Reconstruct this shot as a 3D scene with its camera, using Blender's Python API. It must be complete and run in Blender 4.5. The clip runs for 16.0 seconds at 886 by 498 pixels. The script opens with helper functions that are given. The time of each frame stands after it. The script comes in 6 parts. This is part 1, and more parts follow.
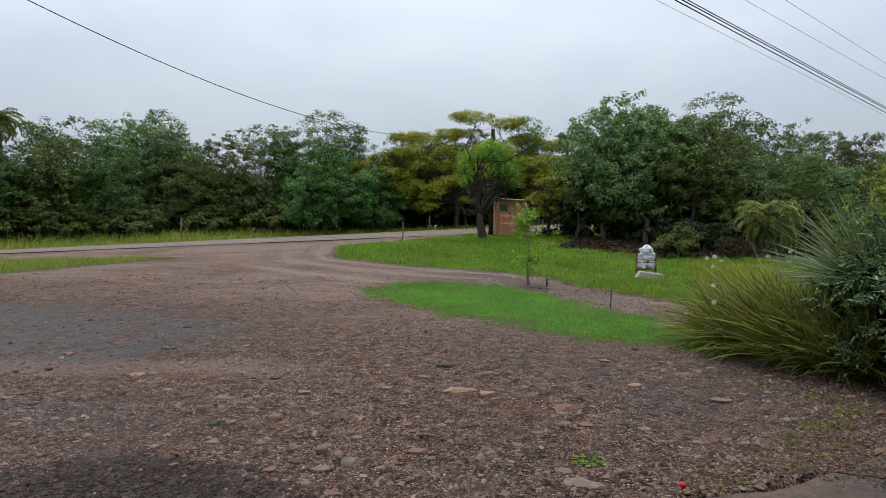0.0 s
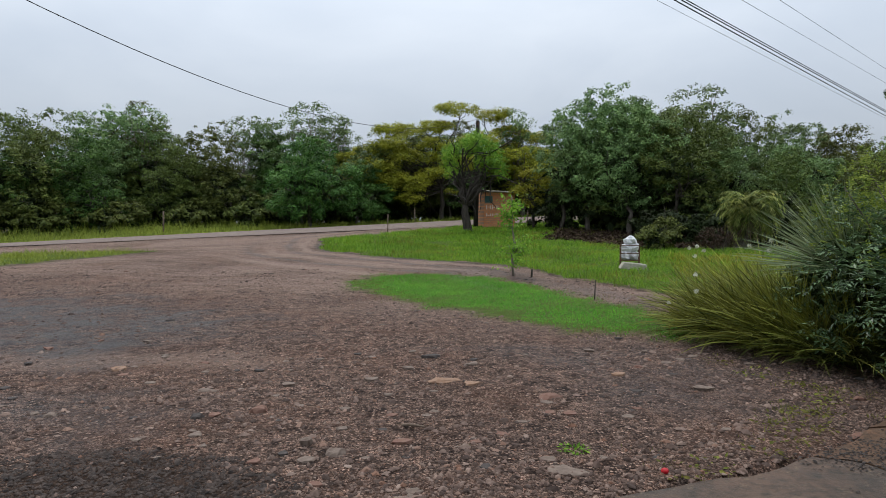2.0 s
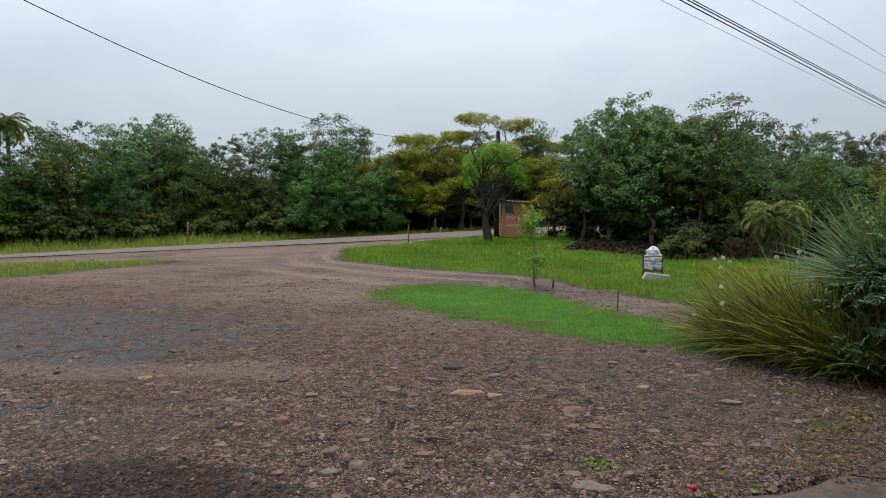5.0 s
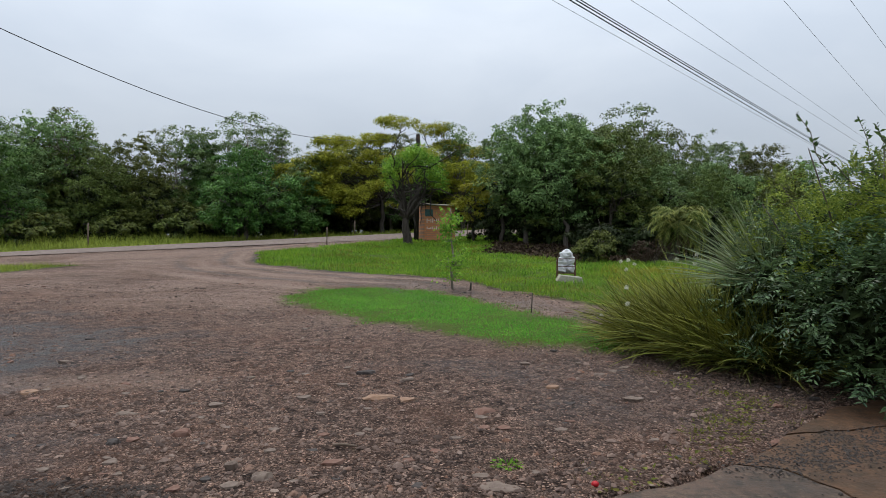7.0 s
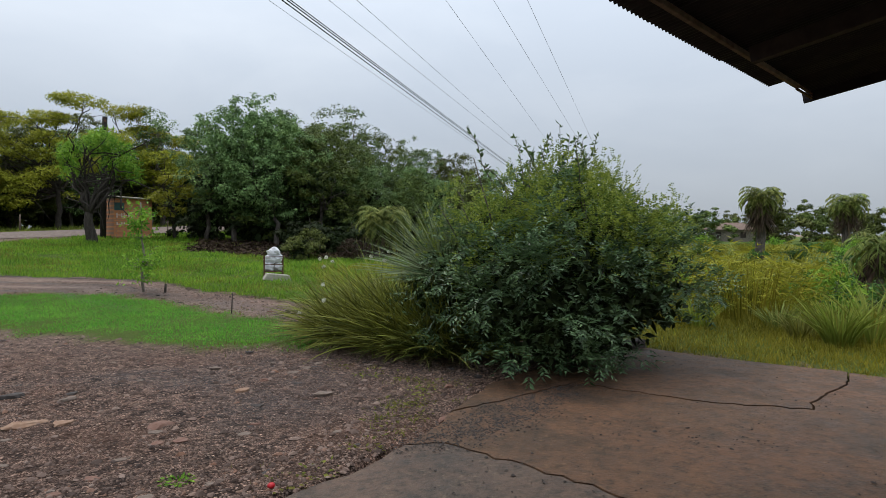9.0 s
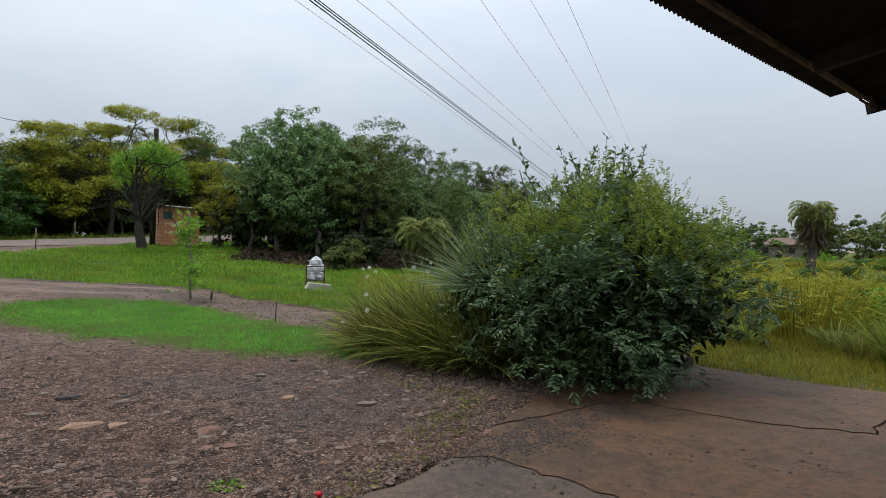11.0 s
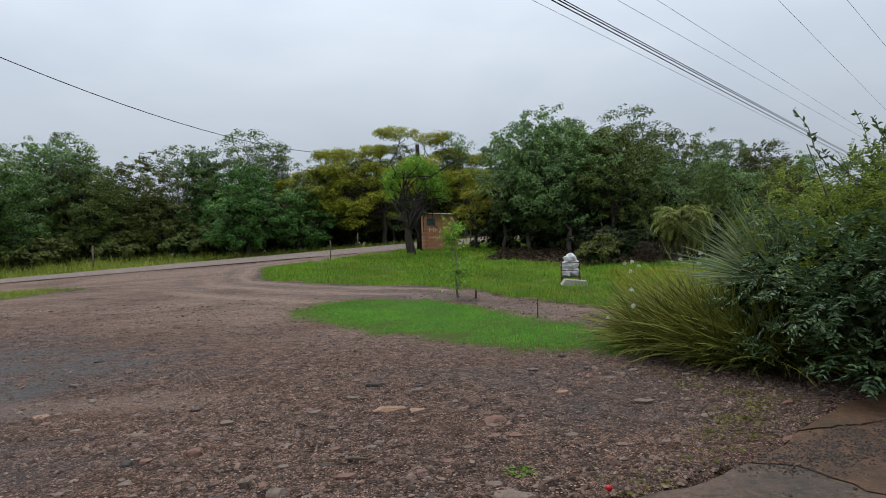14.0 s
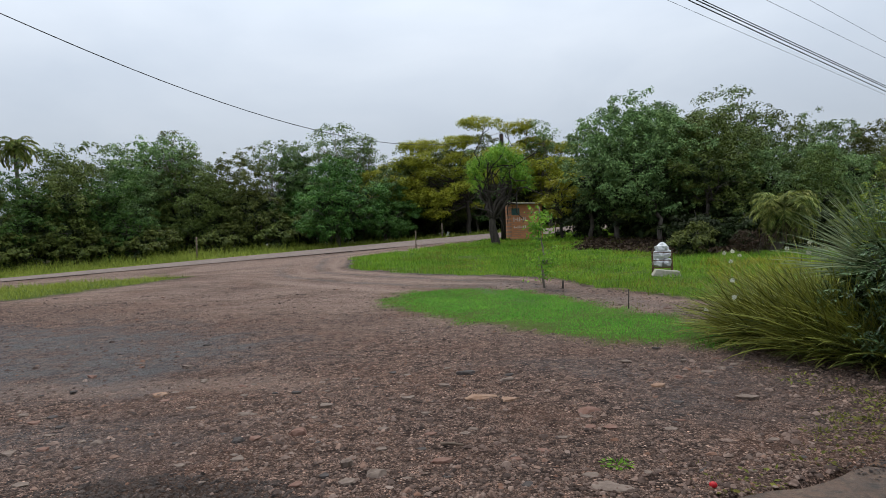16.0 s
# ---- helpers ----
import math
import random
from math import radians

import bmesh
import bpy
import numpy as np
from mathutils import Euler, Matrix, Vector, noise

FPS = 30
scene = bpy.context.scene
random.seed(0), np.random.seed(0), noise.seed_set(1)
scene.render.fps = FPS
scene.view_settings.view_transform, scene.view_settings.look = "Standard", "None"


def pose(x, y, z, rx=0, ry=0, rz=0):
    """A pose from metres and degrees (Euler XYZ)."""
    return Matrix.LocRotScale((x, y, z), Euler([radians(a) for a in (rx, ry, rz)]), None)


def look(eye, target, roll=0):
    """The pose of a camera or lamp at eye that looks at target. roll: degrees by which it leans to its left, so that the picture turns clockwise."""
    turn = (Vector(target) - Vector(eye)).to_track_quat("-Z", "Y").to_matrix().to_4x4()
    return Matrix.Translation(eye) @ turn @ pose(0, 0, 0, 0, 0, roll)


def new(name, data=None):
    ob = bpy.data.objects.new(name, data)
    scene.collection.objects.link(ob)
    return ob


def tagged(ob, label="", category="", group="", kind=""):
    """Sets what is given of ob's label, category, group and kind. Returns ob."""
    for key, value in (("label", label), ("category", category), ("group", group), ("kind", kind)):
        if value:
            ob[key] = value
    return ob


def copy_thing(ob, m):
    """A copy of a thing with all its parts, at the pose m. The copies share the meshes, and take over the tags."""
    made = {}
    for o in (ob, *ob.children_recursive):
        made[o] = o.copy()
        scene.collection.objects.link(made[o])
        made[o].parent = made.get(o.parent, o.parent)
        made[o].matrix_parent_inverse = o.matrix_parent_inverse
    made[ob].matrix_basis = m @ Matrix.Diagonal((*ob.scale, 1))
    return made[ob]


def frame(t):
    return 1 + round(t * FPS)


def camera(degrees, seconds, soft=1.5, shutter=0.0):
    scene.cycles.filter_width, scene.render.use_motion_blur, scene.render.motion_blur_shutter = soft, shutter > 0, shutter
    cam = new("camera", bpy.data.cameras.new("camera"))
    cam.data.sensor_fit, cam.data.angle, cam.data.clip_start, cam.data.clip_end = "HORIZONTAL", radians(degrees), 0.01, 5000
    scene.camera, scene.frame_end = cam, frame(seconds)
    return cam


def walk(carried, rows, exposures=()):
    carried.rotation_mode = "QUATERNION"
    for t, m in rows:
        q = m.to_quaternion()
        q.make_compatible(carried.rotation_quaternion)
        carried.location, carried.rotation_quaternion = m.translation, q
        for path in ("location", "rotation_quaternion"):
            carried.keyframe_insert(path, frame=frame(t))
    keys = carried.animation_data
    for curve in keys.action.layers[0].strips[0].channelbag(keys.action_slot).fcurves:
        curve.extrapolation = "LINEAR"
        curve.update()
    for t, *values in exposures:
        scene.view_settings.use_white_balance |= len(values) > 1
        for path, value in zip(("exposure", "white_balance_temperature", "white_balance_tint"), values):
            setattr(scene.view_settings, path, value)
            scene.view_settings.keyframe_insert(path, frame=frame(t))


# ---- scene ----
FOV = 71.5
cam = camera(FOV, 16.0, soft=0.7)
PATH = [
    (0, (0.000, 0.000, 1.550), (0.000, 9.995, 1.218), 0.00),
    (0.5, (0.011, 0.011, 1.540), (0.441, 9.996, 1.207), 0.27),
    (1, (0.019, 0.012, 1.535), (0.430, 9.998, 1.205), 0.10),
    (1.5, (0.018, 0.013, 1.537), (0.447, 9.996, 1.156), -0.13),
    (2, (0.010, 0.009, 1.534), (0.247, 9.995, 1.076), -0.24),
    (2.5, (0.004, 0.001, 1.541), (0.104, 9.993, 1.157), -0.18),
    (3, (0.001, 0.004, 1.541), (0.050, 9.998, 1.198), -0.18),
    (3.5, (-0.007, -0.011, 1.548), (-0.122, 9.984, 1.232), -0.11),
    (4, (-0.006, -0.002, 1.542), (-0.116, 9.992, 1.240), -0.20),
    (6.3, (-0.020, 0.019, 1.553), (0.031, 10.015, 1.277), -0.47),
    (6.5, (0.028, 0.013, 1.547), (0.338, 10.006, 1.308), 0.08),
    (7, (0.072, 0.055, 1.543), (1.259, 9.981, 1.293), -0.08),
    (7.5, (0.089, 0.049, 1.542), (1.693, 9.915, 1.242), -0.77),
    (8, (0.171, 0.056, 1.535), (2.777, 9.705, 1.189), -0.77),
    (8.5, (0.290, 0.062, 1.516), (5.229, 8.755, 1.304), 0.07),
    (8.7, (0.307, 0.011, 1.543), (5.731, 8.406, 1.259), 0.37),
    (10.8, (0.268, 0.083, 1.531), (5.435, 8.644, 1.397), 0.60),
    (11, (0.251, 0.064, 1.539), (5.151, 8.780, 1.446), 1.03),
    (11.5, (0.208, 0.064, 1.545), (4.409, 9.139, 1.537), 0.57),
    (12, (0.180, 0.062, 1.551), (3.722, 9.414, 1.590), 0.09),
    (12.5, (0.127, 0.043, 1.569), (2.639, 9.722, 1.687), -1.91),
    (13, (0.092, 0.024, 1.572), (1.524, 9.920, 1.723), -2.87),
    (13.5, (0.082, 0.047, 1.563), (1.233, 9.979, 1.448), -4.16),
    (14, (0.064, 0.028, 1.555), (1.200, 9.962, 1.446), -2.38),
    (14.5, (0.062, 0.029, 1.554), (1.091, 9.975, 1.404), -2.29),
    (15, (0.060, 0.022, 1.551), (1.060, 9.970, 1.333), -1.93),
    (15.5, (0.044, 0.029, 1.545), (0.807, 9.995, 1.204), -1.75),
    (16, (-0.017, 0.007, 1.554), (-0.229, 10.002, 1.341), -2.63),
]
EXPOSURES = [(0.0, 0.0), (12.0, 0.0), (13.0, -0.12), (14.5, -0.10), (15.5, 0.0), (16.0, 0.0)]
walk(cam, [(t, look(eye, target, roll)) for t, eye, target, roll in PATH], EXPOSURES)

# ---------------------------------------------------------------- sky and light
SUN_EL, SUN_AZ = 64.0, 345.0
world = bpy.data.worlds.new("overcast_sky")
scene.world = world
world.use_nodes = True
wn, wl = world.node_tree.nodes, world.node_tree.links
wn.clear()
w_out = wn.new("ShaderNodeOutputWorld")
w_bg = wn.new("ShaderNodeBackground")
w_sky = wn.new("ShaderNodeTexSky")
w_sky.sky_type = "NISHITA"
w_sky.sun_disc = False
w_sky.sun_elevation, w_sky.sun_rotation = radians(SUN_EL), radians(SUN_AZ)
w_scale = wn.new("ShaderNodeVectorMath")
w_scale.operation = "SCALE"
w_scale.inputs["Scale"].default_value = 0.10
wl.new(w_sky.outputs["Color"], w_scale.inputs[0])
w_tc = wn.new("ShaderNodeTexCoord")
w_map = wn.new("ShaderNodeMapping")
w_map.inputs["Scale"].default_value = (1.0, 1.0, 2.4)
wl.new(w_tc.outputs["Generated"], w_map.inputs["Vector"])
w_n1 = wn.new("ShaderNodeTexNoise")
w_n1.inputs["Scale"].default_value = 2.5
w_n1.inputs["Detail"].default_value = 6.0
w_n1.inputs["Roughness"].default_value = 0.5
w_n1.inputs["Distortion"].default_value = 0.3
wl.new(w_map.outputs["Vector"], w_n1.inputs["Vector"])
w_ramp = wn.new("ShaderNodeValToRGB")
w_ramp.color_ramp.elements[0].position = 0.34
w_ramp.color_ramp.elements[0].color = (0.545, 0.61, 0.70, 1)
w_ramp.color_ramp.elements[1].position = 0.66
w_ramp.color_ramp.elements[1].color = (0.64, 0.70, 0.78, 1)
wl.new(w_n1.outputs["Fac"], w_ramp.inputs["Fac"])
w_mix = wn.new("ShaderNodeMix")
w_mix.data_type = "RGBA"
w_mix.inputs[0].default_value = 0.93
wl.new(w_scale.outputs["Vector"], w_mix.inputs[6])
wl.new(w_ramp.outputs["Color"], w_mix.inputs[7])
w_sep = wn.new("ShaderNodeSeparateXYZ")
wl.new(w_tc.outputs["Generated"], w_sep.inputs[0])
w_up = wn.new("ShaderNodeMapRange")
w_up.inputs["To Min"].default_value, w_up.inputs["To Max"].default_value = 0.65, 2.75
wl.new(w_sep.outputs["Z"], w_up.inputs["Value"])
wl.new(w_up.outputs[0], w_bg.inputs["Strength"])
wl.new(w_mix.outputs[2], w_bg.inputs["Color"])
wl.new(w_bg.outputs[0], w_out.inputs["Surface"])

sun_data = bpy.data.lights.new("sun", "SUN")
sun_data.energy, sun_data.angle, sun_data.color = 1.5, radians(20), (1.0, 0.94, 0.86)
sun = new("sun", sun_data)
sun.matrix_world = pose(0, 0, 30, 90 - SUN_EL, 0, 180 - SUN_AZ)

# ---------------------------------------------------------------- helpers
R = np.random.RandomState(7)


def smooth(v, a, b):
    v = np.clip((np.asarray(v, float) - a) / (b - a), 0, 1)
    return v * v * (3 - 2 * v)


def terrain(x, y):
    """The lie of the land: a flat yard, rising to the road, which itself climbs."""
    x, y = np.asarray(x, float), np.asarray(y, float)
    q = y - 0.6 * x
    zr = np.clip(1.43 + 0.0445 * x, 0.0, 2.1)
    g = zr * np.clip((q - 14) / 28, 0, 1) ** 1.3
    return g + 0.35 * smooth(q, 46, 54) * smooth(-x, 5, 12)


def tz(x, y):
    return float(terrain(x, y))


def mesh_of(name, verts, faces, mats=(), smooth_shade=False):
    me = bpy.data.meshes.new(name)
    v = verts.tolist() if hasattr(verts, "tolist") else verts
    f = faces.tolist() if hasattr(faces, "tolist") else faces
    me.from_pydata(v, [], f)
    for m in mats:
        me.materials.append(m)
    if smooth_shade:
        me.polygons.foreach_set("use_smooth", [True] * len(me.polygons))
    me.update()
    return me


def part(name, data, material, parent=None, label="", smooth_shade=False):
    """Links a bmesh or a mesh as one object under a thing."""
    if isinstance(data, bmesh.types.BMesh):
        me = bpy.data.meshes.new(name)
        data.to_mesh(me)
        data.free()
        if smooth_shade:
            me.polygons.foreach_set("use_smooth", [True] * len(me.polygons))
    else:
        me = data
    if material is not None and not me.materials:
        me.materials.append(material)
    ob = new(name, me)
    if parent is not None:
        ob.parent = parent
    if label:
        tagged(ob, label)
    return ob


def thing(name, x=0, y=0, z=0, turn=0, label="", category="", group="", kind="", scale=1.0):
    ob = new(name)
    ob.empty_display_size = 0.2
    ob.matrix_basis = pose(x, y, z, 0, 0, turn) @ Matrix.Scale(scale, 4)
    return tagged(ob, label, category, group, kind)


def box(bm, cx, cy, cz, sx, sy, sz, turn=0.0, bevel=0.0):
    m = pose(cx, cy, cz, 0, 0, turn) @ Matrix.Diagonal((sx, sy, sz, 1))
    made = bmesh.ops.create_cube(bm, size=1, matrix=m)["verts"]
    if bevel:
        edges = list({e for v in made for e in v.link_edges})
        bmesh.ops.bevel(bm, geom=edges, offset=bevel, segments=2, affect="EDGES", profile=0.5)
    return bm


def tube(points, radii, sides=7, cap=True):
    """A tapered tube along points: verts and faces."""
    pts = [Vector(p) for p in points]
    verts, faces = [], []
    side = Vector((1, 0, 0))
    for i, p in enumerate(pts):
        d = (pts[min(i + 1, len(pts) - 1)] - pts[max(i - 1, 0)]).normalized()
        if abs(d.dot(side)) > 0.9:
            side = Vector((0, 1, 0))
        a = (side - d * side.dot(d)).normalized()
        b = d.cross(a)
        for k in range(sides):
            w = 2 * math.pi * k / sides
            verts.append(p + (a * math.cos(w) + b * math.sin(w)) * radii[i])
    for i in range(len(pts) - 1):
        for k in range(sides):
            k2 = (k + 1) % sides
            faces.append((i * sides + k, i * sides + k2, (i + 1) * sides + k2, (i + 1) * sides + k))
    if cap:
        faces.append(tuple(range(sides))[::-1])
        faces.append(tuple((len(pts) - 1) * sides + k for k in range(sides)))
    return [tuple(v) for v in verts], faces


def tubes(name, runs, mat, sides=6):
    """Several tapered tubes joined in one mesh."""
    vs, fs = [], []
    for pts, rad in runs:
        v, f = tube(pts, rad, sides)
        n = len(vs)
        vs += v
        fs += [tuple(i + n for i in face) for face in f]
    return mesh_of(name, vs, fs, (mat,), True)


def wander(a, b, bend, n, rs):
    """A crooked line from a to b."""
    a, b = np.array(a, float), np.array(b, float)
    t = np.linspace(0, 1, n)[:, None]
    p = a + (b - a) * t
    w = rs.normal(0, bend, (n, 3)) * np.sin(np.pi * t) ** 0.7
    return p + w


def unit(v):
    return v / (np.linalg.norm(v, axis=-1, keepdims=True) + 1e-9)


def leaf_arrays(pos, normal, size, aspect, rs, droop=0.0, tip=None):
    """Folded diamond leaves: two triangles each side of the midrib share an edge."""
    n = len(pos)
    t = unit(rs.normal(size=(n, 3)) + (0, 0, -droop)) if tip is None else tip
    t = unit(t - normal * (t * normal).sum(1, keepdims=True))
    s = np.cross(normal, t)
    L = (size * rs.uniform(0.65, 1.35, n))[:, None]
    W = L * aspect * 0.5
    base = pos
    v = np.empty((n, 4, 3))
    v[:, 0] = base
    v[:, 1] = base + t * L * 0.45 + s * W + normal * L * 0.05
    v[:, 2] = base + t * L - normal * L * 0.08
    v[:, 3] = base + t * L * 0.45 - s * W + normal * L * 0.05
    f = np.arange(n * 4).reshape(n, 4)
    return v.reshape(-1, 3), f


def tri_leaves(pos, normal, size, aspect, rs, droop=0.5):
    """Simple three-cornered leaves for trees far off."""
    n = len(pos)
    t = unit(rs.normal(size=(n, 3)) + (0, 0, -droop))
    t = unit(t - normal * (t * normal).sum(1, keepdims=True))
    s = np.cross(normal, t)
    L = (size * rs.uniform(0.65, 1.35, n))[:, None]
    v = np.stack([pos + s * L * aspect * 0.5, pos + t * L, pos - s * L * aspect * 0.5], 1)
    return v.reshape(-1, 3), np.arange(n * 3).reshape(n, 3)


def crown_points(lobes, n, clump, spread, rs, fill=0.55, up=0.35, flat=0.6):
    """Leaf places and normals: small domes of leaves set over the shells of a crown's lobes."""
    lobes = np.array(lobes, float)
    area = (lobes[:, 3] * lobes[:, 4] + lobes[:, 3] * lobes[:, 5] + lobes[:, 4] * lobes[:, 5])
    k = max(8, n // clump)
    pick = rs.choice(len(lobes), k, p=area / area.sum())
    d = unit(rs.normal(size=(k, 3)) + (0, 0, 0.15))
    r = (fill + (1.06 - fill) * np.sqrt(rs.uniform(0, 1, k)))[:, None]
    c = lobes[pick, :3] + d * lobes[pick, 3:] * r
    rad = spread * rs.uniform(0.7, 1.9, k)
    own = rs.choice(k, n, p=rad ** 2 / (rad ** 2).sum())
    e = unit(rs.normal(size=(n, 3)) + d[own] * 0.6 + (0, 0, 0.5))
    pos = c[own] + e * (rad[own] * rs.uniform(0.15, 1.25, n) ** 0.7)[:, None] * (1.1, 1.1, flat)
    nor = unit(e * 0.9 + rs.normal(size=(n, 3)) * 0.45 + (0, 0, up))
    return pos, nor


def ribbons(roots, heading, length, width, lean, curl, rs, seg=4, taper=1.6, twist=0.0):
    """Grass blades and sword leaves: tapered ribbons that bow outwards."""
    n = len(roots)
    t = np.linspace(0, 1, seg + 1)
    side = np.stack([-heading[:, 1], heading[:, 0], np.zeros(n)], 1)
    if twist:
        side = unit(side + rs.uniform(-twist, twist, n)[:, None] * np.array((0, 0, 1.0)))
    verts = np.empty((n, seg + 1, 2, 3))
    ang0, pos = lean, roots.copy()
    step = (length / seg)[:, None]
    for i in range(seg + 1):
        w = (width * (1 - t[i] ** taper) * 0.5 + 0.0004)[:, None]
        verts[:, i, 0] = pos - side * w
        verts[:, i, 1] = pos + side * w
        a = ang0 + curl * t[i]
        d = heading * np.sin(a)[:, None] + np.array((0, 0, 1.0)) * np.cos(a)[:, None]
        pos = pos + d * step
    base = (np.arange(n) * (seg + 1) * 2)[:, None, None]
    q = np.array([[2 * i, 2 * i + 1, 2 * i + 3, 2 * i + 2] for i in range(seg)])[None]
    return verts.reshape(-1, 3), (base + q).reshape(-1, 4)


def inside(poly, x, y):
    """Signed distance to a polygon, positive inside."""
    px, py = np.array(poly, float).T
    best = np.full(x.shape, 1e9)
    odd = np.zeros(x.shape, bool)
    for i in range(len(px)):
        ax, ay, bx, by = px[i - 1], py[i - 1], px[i], py[i]
        ex, ey = bx - ax, by - ay
        u = np.clip(((x - ax) * ex + (y - ay) * ey) / (ex * ex + ey * ey), 0, 1)
        best = np.minimum(best, np.hypot(x - ax - u * ex, y - ay - u * ey))
        if ay != by:
            odd ^= ((ay > y) != (by > y)) & (x < ex * (y - ay) / (by - ay) + ax)
    return np.where(odd, best, -best)


def wobble(x, y, scale, seed=0.0):
    """Smooth noise from a few sines, about -1 to 1."""
    x, y = x / scale + seed, y / scale - seed * 1.7
    return (np.sin(x * 1.7 + 1.3 * np.sin(y * 1.1)) + np.sin(y * 2.3 + 1.7 * np.sin(x * 0.9 + 2)) + 0.6 * np.sin(x * 4.1 - y * 3.3)) / 2.6


# ---------------------------------------------------------------- materials
def material(name, rough=0.8, metal=0.0):
    m = bpy.data.materials.new(name)
    m.use_nodes = True
    nt = m.node_tree
    b = nt.nodes["Principled BSDF"]
    b.inputs["Roughness"].default_value = rough
    b.inputs["Metallic"].default_value = metal
    b.inputs["Specular IOR Level"].default_value = 0.25
    return m, nt, b


def nnode(nt, kind, **vals):
    n = nt.nodes.new(kind)
    for k, v in vals.items():
        n.inputs[k.replace("_", " ")].default_value = v
    return n


def coords(nt, which="Object"):
    return nt.nodes.new("ShaderNodeTexCoord").outputs[which]


def noise_of(nt, vec, scale, detail=4.0, rough=0.55):
    n = nnode(nt, "ShaderNodeTexNoise", Scale=scale, Detail=detail, Roughness=rough)
    nt.links.new(vec, n.inputs["Vector"])
    return n.outputs["Fac"]


def ramp(nt, fac, stops):
    n = nt.nodes.new("ShaderNodeValToRGB")
    e = n.color_ramp.elements
    while len(e) < len(stops):
        e.new(0.5)
    for el, (p, c) in zip(e, stops):
        el.position, el.color = p, (*c, 1) if len(c) == 3 else c
    nt.links.new(fac, n.inputs["Fac"])
    return n.outputs["Color"]


def mix(nt, fac, a, b, blend="MIX"):
    n = nt.nodes.new("ShaderNodeMix")
    n.data_type, n.blend_type = "RGBA", blend
    for sock, v in ((n.inputs[0], fac), (n.inputs[6], a), (n.inputs[7], b)):
        if isinstance(v, (int, float)):
            sock.default_value = v
        elif isinstance(v, tuple):
            sock.default_value = (*v, 1)
        else:
            nt.links.new(v, sock)
    return n.outputs[2]


def maths(nt, op, a, b=0.0):
    n = nt.nodes.new("ShaderNodeMath")
    n.operation = op
    for sock, v in ((n.inputs[0], a), (n.inputs[1], b)):
        if isinstance(v, (int, float)):
            sock.default_value = v
        else:
            nt.links.new(v, sock)
    return n.outputs[0]


def bump(nt, b, height, strength, dist=0.02):
    n = nnode(nt, "ShaderNodeBump", Strength=strength, Distance=dist)
    nt.links.new(height, n.inputs["Height"])
    nt.links.new(n.outputs[0], b.inputs["Normal"])


def leaf_material(name, dark, light, through_light=0.12, rough=0.55, big=0.35, gloss=0.1, hue=(0.492, 0.024)):
    """Leaves that differ one from another, and in broader drifts over a crown."""
    m, nt, b = material(name, rough)
    geo = nt.nodes.new("ShaderNodeNewGeometry")
    info = nt.nodes.new("ShaderNodeObjectInfo")
    col = mix(nt, geo.outputs["Random Per Island"], dark, light)
    drift = noise_of(nt, coords(nt), big, 3.0)
    col = mix(nt, maths(nt, "MULTIPLY", drift, 0.8), col, tuple(c * 0.55 for c in dark))
    drift2 = ramp_fac(nt, noise_of(nt, coords(nt), big * 2.7, 3.0), 0.45, 0.7)
    col = mix(nt, maths(nt, "MULTIPLY", drift2, 0.26), col, (min(1, light[0] * 1.15), min(1, light[1] * 1.05), light[2] * 0.8))
    hsv = nt.nodes.new("ShaderNodeHueSaturation")
    nt.links.new(maths(nt, "ADD", maths(nt, "MULTIPLY", info.outputs["Random"], hue[1]), hue[0]), hsv.inputs["Hue"])
    nt.links.new(maths(nt, "ADD", maths(nt, "MULTIPLY", info.outputs["Random"], 0.50), 0.78), hsv.inputs["Value"])
    nt.links.new(col, hsv.inputs["Color"])
    col = hsv.outputs["Color"]
    nt.links.new(col, b.inputs["Base Color"])
    b.inputs["Specular IOR Level"].default_value = gloss
    tr = nt.nodes.new("ShaderNodeBsdfTranslucent")
    nt.links.new(col, tr.inputs["Color"])
    ms = nt.nodes.new("ShaderNodeMixShader")
    ms.inputs[0].default_value = through_light
    nt.links.new(b.outputs[0], ms.inputs[1])
    nt.links.new(tr.outputs[0], ms.inputs[2])
    nt.links.new(ms.outputs[0], nt.nodes["Material Output"].inputs["Surface"])
    return m


def plain(name, c1, c2, scale, rough=0.8, relief=0.3, dist=0.01, metal=0.0, detail=6.0):
    """Two tones of noise at two scales with relief."""
    m, nt, b = material(name, rough, metal)
    v = coords(nt)
    fine, broad = noise_of(nt, v, scale, detail), noise_of(nt, v, scale * 0.13, 3.0)
    col = mix(nt, ramp_fac(nt, fine), c1, c2)
    col = mix(nt, maths(nt, "MULTIPLY", broad, 0.5), col, tuple(c * 0.6 for c in c1))
    nt.links.new(col, b.inputs["Base Color"])
    bump(nt, b, fine, relief, dist)
    return m


def ramp_fac(nt, fac, a=0.35, b=0.65):
    n = nt.nodes.new("ShaderNodeMapRange")
    n.inputs["From Min"].default_value, n.inputs["From Max"].default_value = a, b
    nt.links.new(fac, n.inputs["Value"])
    return n.outputs[0]


